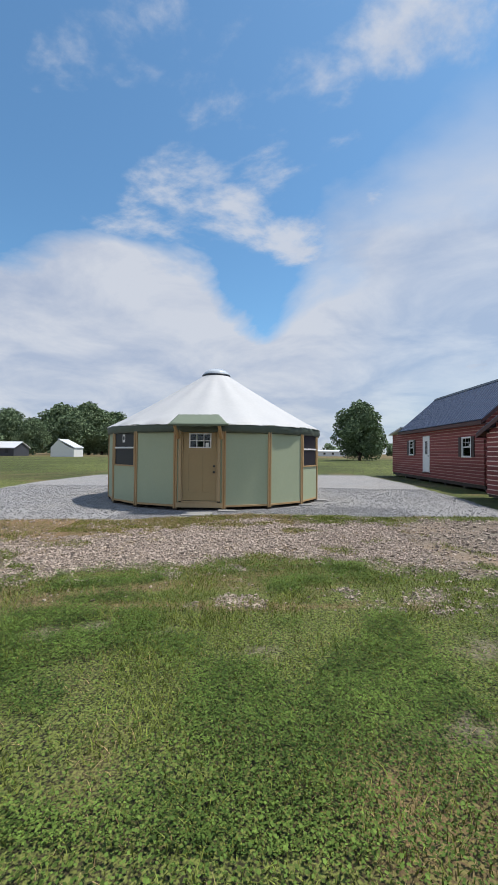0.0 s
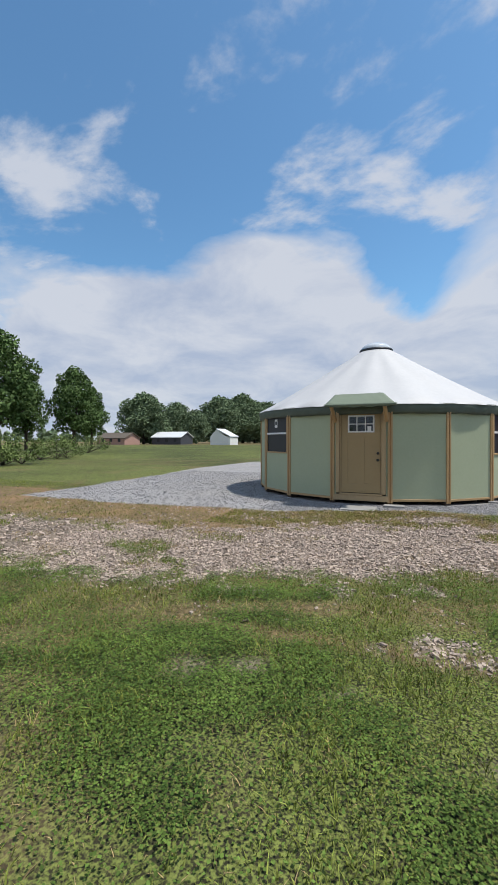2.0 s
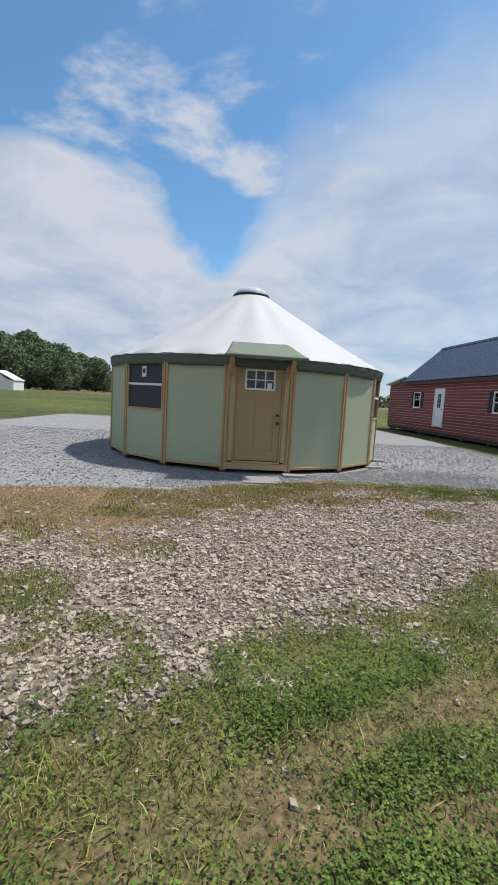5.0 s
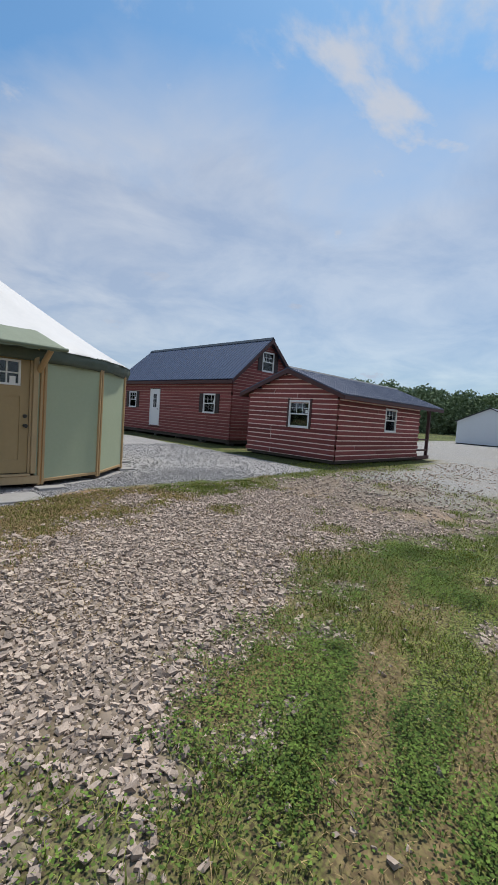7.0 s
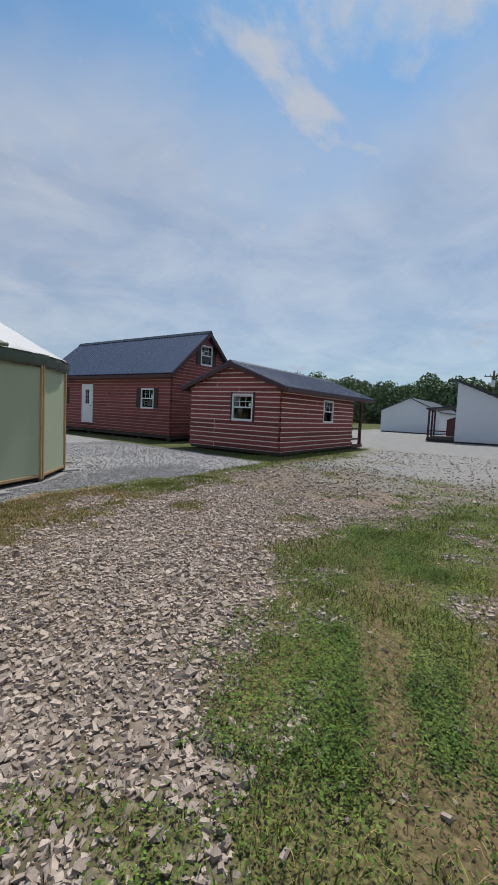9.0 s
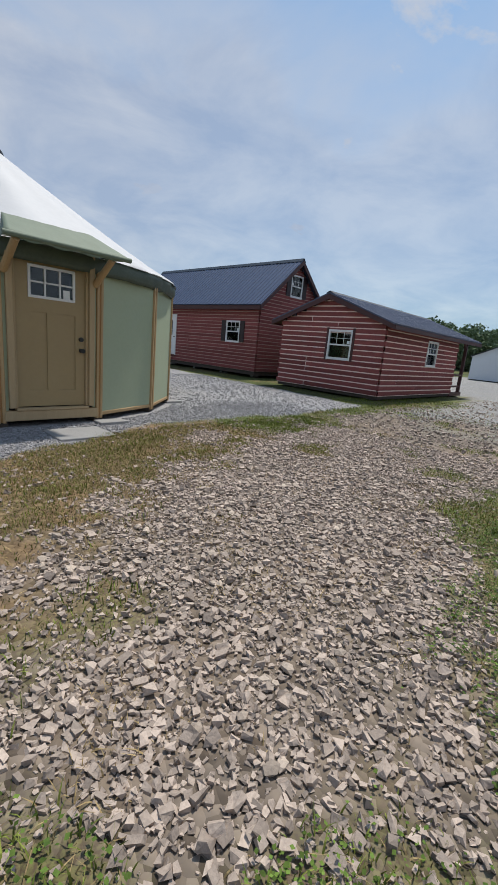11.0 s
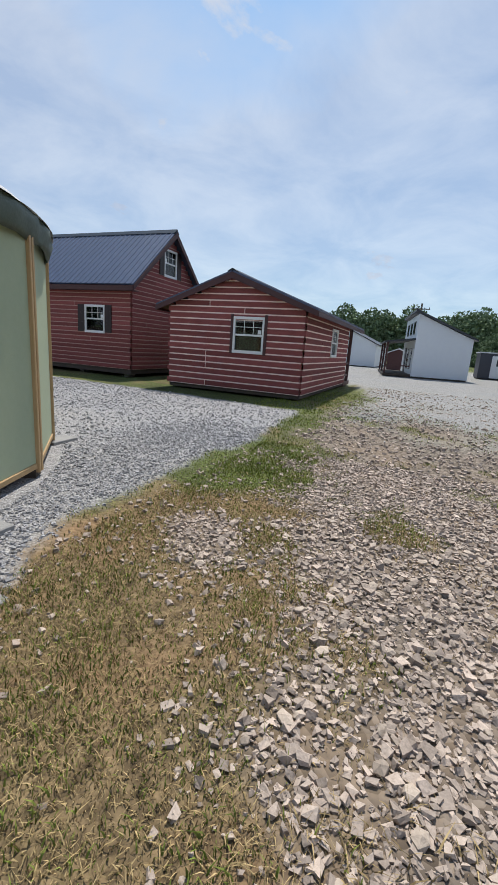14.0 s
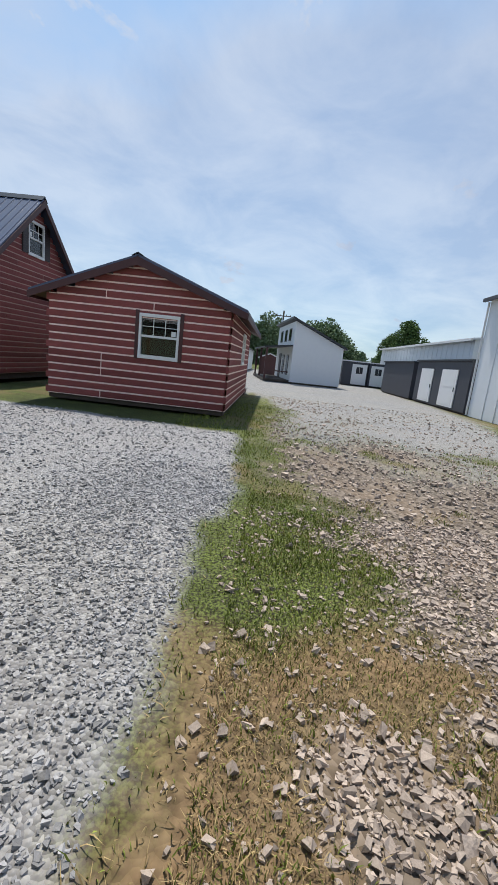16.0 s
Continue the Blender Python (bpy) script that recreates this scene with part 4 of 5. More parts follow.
# ---- white and dark buildings to the east ----
def build_white_house():
    x0, x1, yl, yr = 30.7, 38.5, -2.1, -5.75
    h = thing("white_house", (x0, yl, 0), "white shed-roofed house with dark trim and a porch", "house")
    h.rotation_euler.z = radians(8)
    part("wall", prism([(yl, 0.12), (yl, 4.36), (yr, 2.82), (yr, 0.12)], x0, x0 + 0.12, "x"), SIDING, h)
    part("wall", prism([(yl, 0.12), (yl, 4.36), (yr, 2.82), (yr, 0.12)], x1 - 0.12, x1, "x"), SIDING, h)
    part("wall", B(x0 + 0.121, x1 - 0.121, yl - 0.12, yl, 0.12, 4.36), SIDING, h)
    part("wall", B(x0 + 0.121, x1 - 0.121, yr, yr + 0.12, 0.12, 2.82), SIDING, h)
    sl = (4.40 - 2.85) / (yl - yr)
    part("roof", prism([(yl + 0.25, 4.40 + sl * 0.25), (yr - 0.25, 2.85 - sl * 0.25), (yr - 0.25, 2.97 - sl * 0.25), (yl + 0.25, 4.55 + sl * 0.25)], x0 - 0.2, x1 + 0.2, "x"), METAL_CAP, h, "dark metal roof")
    part("base", B(x0 + 0.05, x1, yr + 0.05, yl - 0.05, 0, 0.12), DARKWOOD, h)
    for x in (32.0, 33.9, 36.0):
        w = part("window", B(x, x + 0.95, yl, yl + 0.03, 3.05, 3.95), BLACK, h, "dark upper window")
        part("pane", B(x + 0.08, x + 0.87, yl + 0.031, yl + 0.036, 3.12, 3.88), GLASS, w)
    for x in (32.0, 33.9):
        w = part("window", B(x, x + 0.95, yl, yl + 0.03, 0.55, 2.05), BLACK, h, "dark tall window")
        part("pane", B(x + 0.08, x + 0.87, yl + 0.031, yl + 0.036, 0.62, 1.98), GLASS, w)
    part("door", B(35.6, 36.6, yl, yl + 0.04, 0.15, 2.15), BLACK, h, "dark front door")
    part("porch_roof", prism([(yl, 2.62), (yl + 2.0, 2.36), (yl + 2.0, 2.46), (yl, 2.74)], x0 + 0.1, x1, "x"), METAL_CAP, h)
    part("porch_floor", B(x0 + 0.2, x1, yl + 0.001, yl + 1.9, 0.05, 0.22), DARKWOOD, h)
    for x in (x0 + 0.4, x0 + 4.0, x1 - 0.3):
        part("porch_post", B(x - 0.07, x + 0.07, yl + 1.72, yl + 1.86, 0.22, 2.40), TRIMRED, h)
    part("porch_rail", B(x0 + 0.3, x0 + 0.37, yl + 0.1, yl + 1.72, 0.75, 0.83), TRIMRED, h)


def gable_hall(name, label, x0, x1, ya, yb, zt, zr, wall=SIDING, roof=METAL_CAP, z0=0.1):
    h = thing(name, (x0, (ya + yb) / 2, 0), label, "building")
    ym = (ya + yb) / 2
    prof = [(ya, z0), (ya, zt), (ym, zr), (yb, zt), (yb, z0)]
    part("wall", prism(prof, x0, x0 + 0.12, "x"), wall, h)
    part("wall", prism(prof, x1 - 0.12, x1, "x"), wall, h)
    part("wall", B(x0 + 0.121, x1 - 0.121, ya, ya + 0.12, z0, zt), wall, h)
    part("wall", B(x0 + 0.121, x1 - 0.121, yb - 0.12, yb, z0, zt), wall, h)
    part("base", B(x0 + 0.1, x1 - 0.1, ya + 0.05, yb - 0.05, 0, z0), DARKWOOD, h)
    sl = (zr - zt) / (ym - ya)
    for y, s in ((ya, -1), (yb, 1)):
        e = y + s * 0.2
        part("roof_slope", prism([(e, zt - sl * 0.2), (ym, zr), (ym, zr + 0.1), (e, zt - sl * 0.2 + 0.1)], x0 - 0.15, x1 + 0.15, "x"), roof, h)
    return h


build_white_house()
gable_hall("white_hall", "white gabled metal hall on gravel", 48, 62, 2.3, 8.8, 2.55, 4.05)
hut = gable_hall("red_shed", "small dark red shed beyond the drive", 43, 46, -1.4, 0.6, 1.7, 2.1, TRIMRED, LIGHTROOF)


def storage_shed(name, label, x0, x1, y0, y1, h0, doors, face, group="storage sheds"):
    """A charcoal shed with white doors, given by their ends along the face: north (y1) or west (x0)."""
    s = thing(name, (x0, y1, 0), label, "shed", group)
    part("wall", B(x0, x1, y0, y1, 0.10, h0), DARKSIDE, s)
    part("skid", B(x0 + 0.1, x1 - 0.1, y0 + 0.1, y1 - 0.1, 0, 0.10), DARKWOOD, s)
    part("roof", B(x0 - 0.08, x1 + 0.08, y0 - 0.1, y1 + 0.1, h0, h0 + 0.09, None, 0.01), METAL_CAP if face == "north" else LIGHTROOF, s)
    for a, b, glazed in doors:
        if face == "north":
            d = part("door", B(a, b, y1 + 0.002, y1 + 0.05, 0.18, 1.98, None, 0.008), WHITEDOOR, s, "white shed door")
            part("handle", B(a + 0.10, a + 0.14, y1 + 0.051, y1 + 0.08, 0.95, 1.15), BLACK, d)
            for z in (0.3, 1.15):
                part("door_panel", B(a + 0.2, b - 0.2, y1 + 0.051, y1 + 0.058, z, z + 0.7), WHITEDOOR, d)
        else:
            d = part("door", B(x0 - 0.05, x0 - 0.002, a, b, 0.15, 2.0, None, 0.008), WHITEDOOR, s, "white shed door with a dark window")
            if glazed:
                part("pane", B(x0 - 0.058, x0 - 0.051, a + 0.38, b - 0.38, 1.15, 1.75), SCREEN, d)
                part("muntin", B(x0 - 0.064, x0 - 0.0585, (a + b) / 2 - 0.015, (a + b) / 2 + 0.015, 1.15, 1.75), WHITE, d)
    return s


storage_shed("storage_shed", "charcoal shed with two white double doors", 19.45, 26.4, -12.2, -9.5, 2.38, [(23.7, 25.5, 0), (20.65, 22.5, 0)], "north")
storage_shed("storage_shed", "plain charcoal shed with dark walls", 27.0, 33.9, -12.4, -9.45, 2.30, [], "north")
storage_shed("storage_shed", "dark shed with white glazed door", 40.0, 43.0, -9.55, -7.2, 2.2, [(-9.47, -8.11, 1)], "west")
storage_shed("storage_shed", "dark shed with white glazed door", 40.0, 43.0, -11.9, -9.65, 2.2, [(-11.2, -9.85, 1)], "west")


def metal_building(name, label, x0, x1, y0, y1, z_north, z_south, ribs):
    b = thing(name, (x0, y1, 0), label, "metal building")
    part("wall", prism([(y0, 0.02), (y1, 0.02), (y1, z_north), (y0, z_south)], x0, x1, "x"), SIDING, b)
    part("roof", prism([(y0 - 0.2, z_south), (y1 + 0.2, z_north), (y1 + 0.2, z_north + 0.12), (y0 - 0.2, z_south + 0.12)], x0 - 0.15, x1 + 0.15, "x"), LIGHTROOF, b)
    part("gutter", B(x0 - 0.1, x1 + 0.1, y1 + 0.20, y1 + 0.30, z_north - 0.06, z_north + 0.08), DARKSIDE if ribs else WHITE, b)
    for k in range(int((x1 - x0) / 0.9)):
        x = x0 + 0.45 + k * 0.9
        part("wall_rib", B(x - 0.03, x + 0.03, y1 + 0.002, y1 + 0.025, 0.05, z_north - 0.02), SIDING, b)
    for k in range(int((y1 - y0) / 0.9)):
        y = y0 + 0.45 + k * 0.9
        part("wall_rib", B(x0 - 0.025, x0 - 0.002, y - 0.03, y + 0.03, 0.05, min(z_north, z_south) - 0.05), SIDING, b)
    return b


t_ = metal_building("tall_metal_building", "tall pale metal building with corner downpipe", 15.6, 19.1, -20, -9.55, 4.85, 5.6, True)
part("downpipe", rod((19.14, -9.50, 0.05), (19.14, -9.50, 4.8), 0.045, None, 8), WHITE, t_)
metal_building("long_metal_building", "long low white metal building with pale roof", 27.5, 50.0, -24, -13.0, 4.05, 5.2, False)


# ---- utility pole ----
def utility_pole(at, h):
    x, y = at
    p = thing("utility_pole", (x, y, 0), "weathered wooden utility pole with crossarm", "utility pole")
    part("pole", rod((x, y, 0), (x, y, h), 0.16, 0.11, 10), PINEWOOD, p)
    part("crossarm", B(x - 0.06, x + 0.06, y - 1.1, y + 1.1, h - 0.8, h - 0.68), PINEWOOD, p)
    for d in (-1.0, -0.4, 0.4, 1.0):
        part("insulator", rod((x, y + d, h - 0.68), (x, y + d, h - 0.50), 0.05, 0.03, 8), BLACK, p)
    part("transformer", rod((x - 0.3, y, h - 2.2), (x - 0.3, y, h - 1.3), 0.22, None, 12), SIDING, p)


utility_pole((62.0, -1.4), 8.6)


# ---- trees ----
def leaf_cloud(name, centres, per, size, seed, mat, flat=0.8):
    """Leaf clumps as small bent quads scattered through balls of (x, y, z, radius)."""
    r = np.random.default_rng(seed)
    pts = []
    for cx, cy, cz, rad in centres:
        n = int(per * rad * rad)
        d = r.normal(size=(n, 3))
        d /= np.linalg.norm(d, axis=1)[:, None]
        rr = rad * (0.45 + 0.65 * r.random(n) ** 0.6)
        p = d * rr[:, None] * (1, 1, flat) + (cx, cy, cz)
        pts.append(p)
    p = np.concatenate(pts)
    n = len(p)
    a = r.normal(size=(n, 3))
    a /= np.linalg.norm(a, axis=1)[:, None]
    b = np.cross(a, r.normal(size=(n, 3)))
    b /= np.linalg.norm(b, axis=1)[:, None]
    s = size * (0.6 + 0.8 * r.random(n))[:, None]
    v = np.stack([p - a * s, p + b * s * 0.6, p + a * s, p - b * s * 0.6], 1).reshape(-1, 3)
    return mesh_from(name, v, np.arange(n * 4), np.arange(n) * 4, mat)


def make_tree(seed, height, spread, trunk_h, label, balls=16, per=110, size=0.16, mat=None, at=(0, 0, 0), openness=1.0):
    rnd = random.Random(seed)
    t = thing("tree", at, label, "tree", "field trees")
    bm = bmesh.new()
    r0 = height * 0.022
    pts = [Vector((at[0], at[1], 0)), Vector((at[0] + rnd.uniform(-.2, .2), at[1], trunk_h)), Vector((at[0] + rnd.uniform(-.4, .4), at[1] + rnd.uniform(-.4, .4), height * 0.72))]
    rod(pts[0], pts[1], r0 * 1.3, r0, 9, bm)
    rod(pts[1], pts[2], r0, r0 * 0.3, 8, bm)
    centres = []
    for k in range(balls):
        f = (k + 0.5) / balls
        a = k * 2.399 + rnd.uniform(-.4, .4)
        z = trunk_h + (height - trunk_h) * (0.06 + 0.86 * f)
        prof = math.sin(math.pi * min(1, 0.22 + 0.74 * f)) ** 0.8
        d = spread * prof * rnd.uniform(0.35, 0.78) * (0.3 if k == balls - 1 else 1)
        c = Vector((math.cos(a) * d, math.sin(a) * d, z))
        rad = spread * rnd.uniform(0.26, 0.42) * (0.75 + 0.35 * prof) * openness
        centres.append((c.x, c.y, min(c.z, height - rad * 0.7), rad))
        base = pts[1].lerp(pts[2], max(0.0, f - 0.22))
        rod(base, Vector((at[0], at[1], 0)) + c, r0 * 0.42 * (1.1 - f), r0 * 0.08, 6, bm)
    part("trunk", bm, BARK, t, "bare limbs and trunk")
    me = leaf_cloud("crown", centres, per, size, seed, mat or LEAF)
    ob = new("crown", me)
    ob.parent = t
    return t


def polar(az, dist, eye=(1.8, -10.5)):
    return (eye[0] + math.sin(radians(az)) * dist, eye[1] + math.cos(radians(az)) * dist, 0)


def plant(proto, az, dist, h, wide=1.0, base=14.6, turn=0.0, eye=(1.8, -10.5), label=""):
    s = h / base
    m = Matrix.LocRotScale(polar(az, dist, eye), Euler((0, 0, turn)), (s * wide, s * wide, s))
    ob = copy_thing(proto, m)
    if label:
        ob["label"] = label
    return ob


full = make_tree(5, 10.0, 4.6, 0.9, "full leafy tree standing alone in a field", 34, 210, 0.20, LEAF_HAZED, polar(12.7, 99))
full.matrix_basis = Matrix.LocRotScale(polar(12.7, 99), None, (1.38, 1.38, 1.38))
airy = make_tree(8, 10.0, 3.4, 2.2, "tall open-crowned tree beyond the lawn", 26, 330, 0.15, LEAF, (0, 0, 0), 0.92)
airy.matrix_basis = Matrix.LocRotScale(polar(-54.0, 60), None, (1.55, 1.55, 1.52))
EYE2 = (0.5, -0.9)
for az, d, h, w, tr in ((-57.5, 62, 13.0, 1.1, 0.8), (-51.0, 70, 11.5, 0.8, 2.0), (-45.6, 64, 11.4, 0.95, 1.1), (-43.6, 76, 10.2, 0.8, 4.0)):
    plant(airy, az, d, h, w, turn=tr)
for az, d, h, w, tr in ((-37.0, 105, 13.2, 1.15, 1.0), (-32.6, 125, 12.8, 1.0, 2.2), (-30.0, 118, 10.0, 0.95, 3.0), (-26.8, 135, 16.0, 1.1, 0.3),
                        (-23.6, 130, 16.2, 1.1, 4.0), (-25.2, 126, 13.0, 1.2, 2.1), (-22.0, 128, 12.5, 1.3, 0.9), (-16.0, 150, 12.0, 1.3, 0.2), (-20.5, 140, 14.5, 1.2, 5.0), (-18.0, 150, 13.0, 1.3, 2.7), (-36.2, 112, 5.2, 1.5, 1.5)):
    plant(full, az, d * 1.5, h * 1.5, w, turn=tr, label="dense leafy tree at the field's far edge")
plant(full, 99.0, 82, 6.6, 1.15, turn=1.9, eye=EYE2, label="round leafy tree behind the sheds")
plant(airy, 106.6, 66, 8.9, 1.0, turn=0.4, eye=EYE2, label="leafy tree behind a white metal building")
plant(airy, 104.6, 70, 7.0, 1.1, turn=2.4, eye=EYE2, label="leafy tree behind a white metal building")


def make_conifer(at, h):
    t = thing("conifer", at, "dark pointed conifer behind the white house", "tree")
    part("trunk", rod(at, (at[0], at[1], h * 0.95), 0.2, 0.04, 8), BARK, t)
    centres = []
    for k in range(26):
        f = k / 25
        rad = 0.35 + 1.0 * (1 - f)
        for j in range(4 if f < 0.8 else 1):
            a = k * 1.3 + j * 1.57
            d = 1.5 * (1 - f)
            centres.append((math.cos(a) * d, math.sin(a) * d, 1.2 + (h - 1.4) * f, rad))
    ob = new("crown", leaf_cloud("crown", centres, 60, 0.16, 4, LEAF_HAZED, 0.55))
    ob.parent = t
    return t


make_conifer(polar(93.8, 92, EYE2), 10.6)


def make_bush(az, d, h, seed):
    at = polar(az, d)
    b = thing("bush", at, "loose pale green bush at the lawn's edge", "bush", "bushes")
    r = random.Random(seed)
    bm = bmesh.new()
    centres = []
    for k in range(11):
        x, y, z = r.uniform(-1, 1) * h * 0.75, r.uniform(-1, 1) * h * 0.75, r.uniform(0.25, 0.8) * h
        centres.append((x, y, z, h * r.uniform(0.2, 0.32)))
        rod(at, (at[0] + x, at[1] + y, z), 0.03, 0.012, 5, bm)
    part("stems", bm, BARK, b)
    ob = new("foliage", leaf_cloud("foliage", centres, 420, 0.07, seed, LEAF_PALE))
    ob.parent = b


for i, (az, d, h) in enumerate(((-55.8, 31, 1.9), (-53.6, 30, 2.1), (-51.6, 31, 1.8), (-47.8, 38, 2.2), (-46.6, 40, 1.9), (-44.1, 54, 2.4), (-49.6, 37, 1.1))):
    make_bush(az, d, h, 40 + i)


def woodland(name, label, az0, az1, d0, d1, h0, h1, count, seed, eye, size=0.8, per=26):
    r = random.Random(seed)
    centres = []
    for k in range(count):
        x, y, _ = polar(az0 + (az1 - az0) * (k + r.random()) / count, r.uniform(d0, d1), eye)
        h = r.uniform(h0, h1)
        w = h * r.uniform(0.28, 0.4)
        for j in range(4):
            centres.append((x + r.uniform(-.5, .5) * w, y + r.uniform(-.5, .5) * w, h * (0.18 + 0.22 * j), w * (0.95 if j < 3 else 0.65)))
    # the leaf colour already carries painted haze
    ob = new(name, leaf_cloud(name, centres, per, size, seed, LEAF_HAZED, 1.0))
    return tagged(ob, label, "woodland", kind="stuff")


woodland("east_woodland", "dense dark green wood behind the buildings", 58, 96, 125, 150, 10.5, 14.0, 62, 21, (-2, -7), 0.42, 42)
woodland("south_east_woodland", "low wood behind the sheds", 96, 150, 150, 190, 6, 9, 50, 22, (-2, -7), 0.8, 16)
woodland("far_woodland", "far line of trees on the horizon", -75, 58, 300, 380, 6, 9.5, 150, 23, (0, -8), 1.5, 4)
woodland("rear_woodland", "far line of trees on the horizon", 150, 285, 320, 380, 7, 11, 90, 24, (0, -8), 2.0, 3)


# ---- far farm buildings ----
def far_house(az, d, w, depth, zt, zr, wall, roof, label):
    x, y, _ = polar(az, d)
    h = thing("farmhouse", (x, y, 0), label, "house", "far houses")
    part("wall", prism([(y - depth / 2, 0), (y - depth / 2, zt), (y, zr), (y + depth / 2, zt), (y + depth / 2, 0)], x - w / 2, x + w / 2, "x"), wall, h)
    for s in (-1, 1):
        e = y + s * (depth / 2 + 0.4)
        part("roof_slope", prism([(e, zt - 0.1), (y, zr + 0.05), (y, zr + 0.25), (e, zt + 0.1)], x - w / 2 - 0.4, x + w / 2 + 0.4, "x"), roof, h)
    for k in range(3):
        xx = x - w / 2 + w * (k + 0.6) / 3.4
        part("window", B(xx, xx + 1.1, y - depth / 2 - 0.05, y - depth / 2 - 0.002, 0.9, 2.0), SCREEN, h)


far_house(-40.2, 148, 11.5, 8, 2.1, 3.8, CHINK_OLD, PINEWOOD, "low brick farmhouse with brown roof")
far_house(-33.2, 148, 11.5, 8, 2.4, 4.2, DARKSIDE, LIGHTROOF, "dark farmhouse with a pale metal roof")
far_house(9.0, 240, 16, 7, 2.6, 3.4, SIDING, LIGHTROOF, "long low white farm building")
bx, by, _ = polar(-26.2, 132)
barn = thing("barn", (bx, by, 0), "small white gabled barn in a field", "barn")
part("wall", prism([(bx - 3.4, 0), (bx - 3.4, 2.6), (bx - 1.2, 4.9), (bx + 1.6, 2.9), (bx + 3.4, 2.4), (bx + 3.4, 0)], by - 3, by + 3, "y"), WHITE, barn)
part("roof_slope", prism([(bx - 1.25, 4.92), (bx + 3.6, 2.5), (bx + 3.6, 2.7), (bx - 1.2, 5.12)], by - 3.2, by + 3.2, "y"), LIGHTROOF, barn)


# ---- small things round the yurt ----
alone("step_block", B(0.52, 0.98, -0.36, -0.12, 0.0, 0.055, None, 0.008), CONCRETE, "pale concrete paving block by the yurt door", "paving block", (0.75, -0.24, 0))
alone("paving_slab", B(-0.35, 0.40, -1.05, -0.45, -0.01, 0.03, None, 0.008), CONCRETE, "flat grey paving slab in the gravel", "paving slab", (0.0, -0.7, 0))
for k in (3, 4):
    c = yurt_frame(k) @ Vector((-0.62, -0.12, 0))
    alone("support_pad", B(c.x - 0.2, c.x + 0.2, c.y - 0.12, c.y + 0.12, -0.005, 0.05, None, 0.006), CONCRETE, "flat concrete pad under the yurt's rim", "support pad", (c.x, c.y, 0), group="support pads")


# ---- grass ----
def blades(name, n, region, seed, pick, height, width, mat, label, category, leaf=False, flop=0.9):
    """Grass blades of three faces, or flat leaflets, over a rectangle, kept where pick() says so."""
    r = np.random.default_rng(seed)
    x0, x1, y0, y1 = region
    x, y = r.uniform(x0, x1, n), r.uniform(y0, y1, n)
    keep = r.random(n) < pick(x, y)
    x, y = x[keep], y[keep]
    n = len(x)
    z = relief(x, y)
    a = r.uniform(0, 2 * np.pi, n)
    clump = 0.55 + 0.9 * soft_noise(x + 2, y + 7, 3.1)
    h = height * (0.5 + r.random(n)) * clump
    w = width * (0.6 + 0.8 * r.random(n))
    c, s = np.cos(a), np.sin(a)
    if leaf:
        up_ = h * (0.35 + 0.65 * r.random(n))
        tilt = r.uniform(-0.5, 0.5, n) * w
        p = np.stack([x, y, z + up_], -1)
        u = np.stack([c * w, s * w, tilt], -1)
        v = np.stack([-s * w, c * w, r.uniform(-0.5, 0.5, n) * w], -1)
        vert = np.stack([p - u, p - v * 0.8, p + u, p + v * 0.8], 1).reshape(-1, 3)
        return tagged(new(name, mesh_from(name, vert, np.arange(n * 4), np.arange(n) * 4, mat)), label, category, kind="stuff")
    lean = h * r.uniform(0.15, flop, n)
    b = r.uniform(0, 2 * np.pi, n)
    lx, ly = np.cos(b) * lean, np.sin(b) * lean
    root = np.stack([x, y, z - 0.005], -1)
    u = np.stack([c * w, s * w, np.zeros(n)], -1)
    mid = root + np.stack([lx * 0.35, ly * 0.35, h * 0.6], -1)
    tip = root + np.stack([lx, ly, h * 0.95], -1)
    vert = np.stack([root - u, root + u, mid - u * 0.8, mid + u * 0.8, tip], 1).reshape(-1, 3)
    k = np.arange(n)[:, None] * 5
    loops = np.concatenate([k + np.array([0, 1, 3, 2]), k + np.array([2, 3, 4])], 1).ravel()
    starts = (np.arange(n)[:, None] * 7 + np.array([0, 4])).ravel()
    return tagged(new(name, mesh_from(name, vert, loops, starts, mat)), label, category, kind="stuff")


def green_here(x, y):
    g, b, d = cover(x, y)
    return np.clip((1 - g * 1.3) * (1 - b * 1.15) * (1 - 0.62 * d), 0, 1)


def dry_here(x, y):
    g, b, d = cover(x, y)
    return np.clip((1 - g * 1.3) * (1 - b * 1.05) * (0.10 + 0.9 * d), 0, 1)


def clover_here(x, y):
    return green_here(x, y) * (1 - 0.92 * cover(x, y)[2]) * step_(0.34, 0.56, soft_noise(x + 3, y + 13, 0.9) * 0.6 + soft_noise(x, y + 50, 2.2) * 0.4 + 0.06 * (x < 0.5))


LAWN = (-5.5, 6.5, -10.6, -5.0)


def fades(x, y):
    """Thins the close lawn out towards its sides."""
    return step_(-5.5, -3.5, x) * (1 - step_(4.5, 6.5, x))


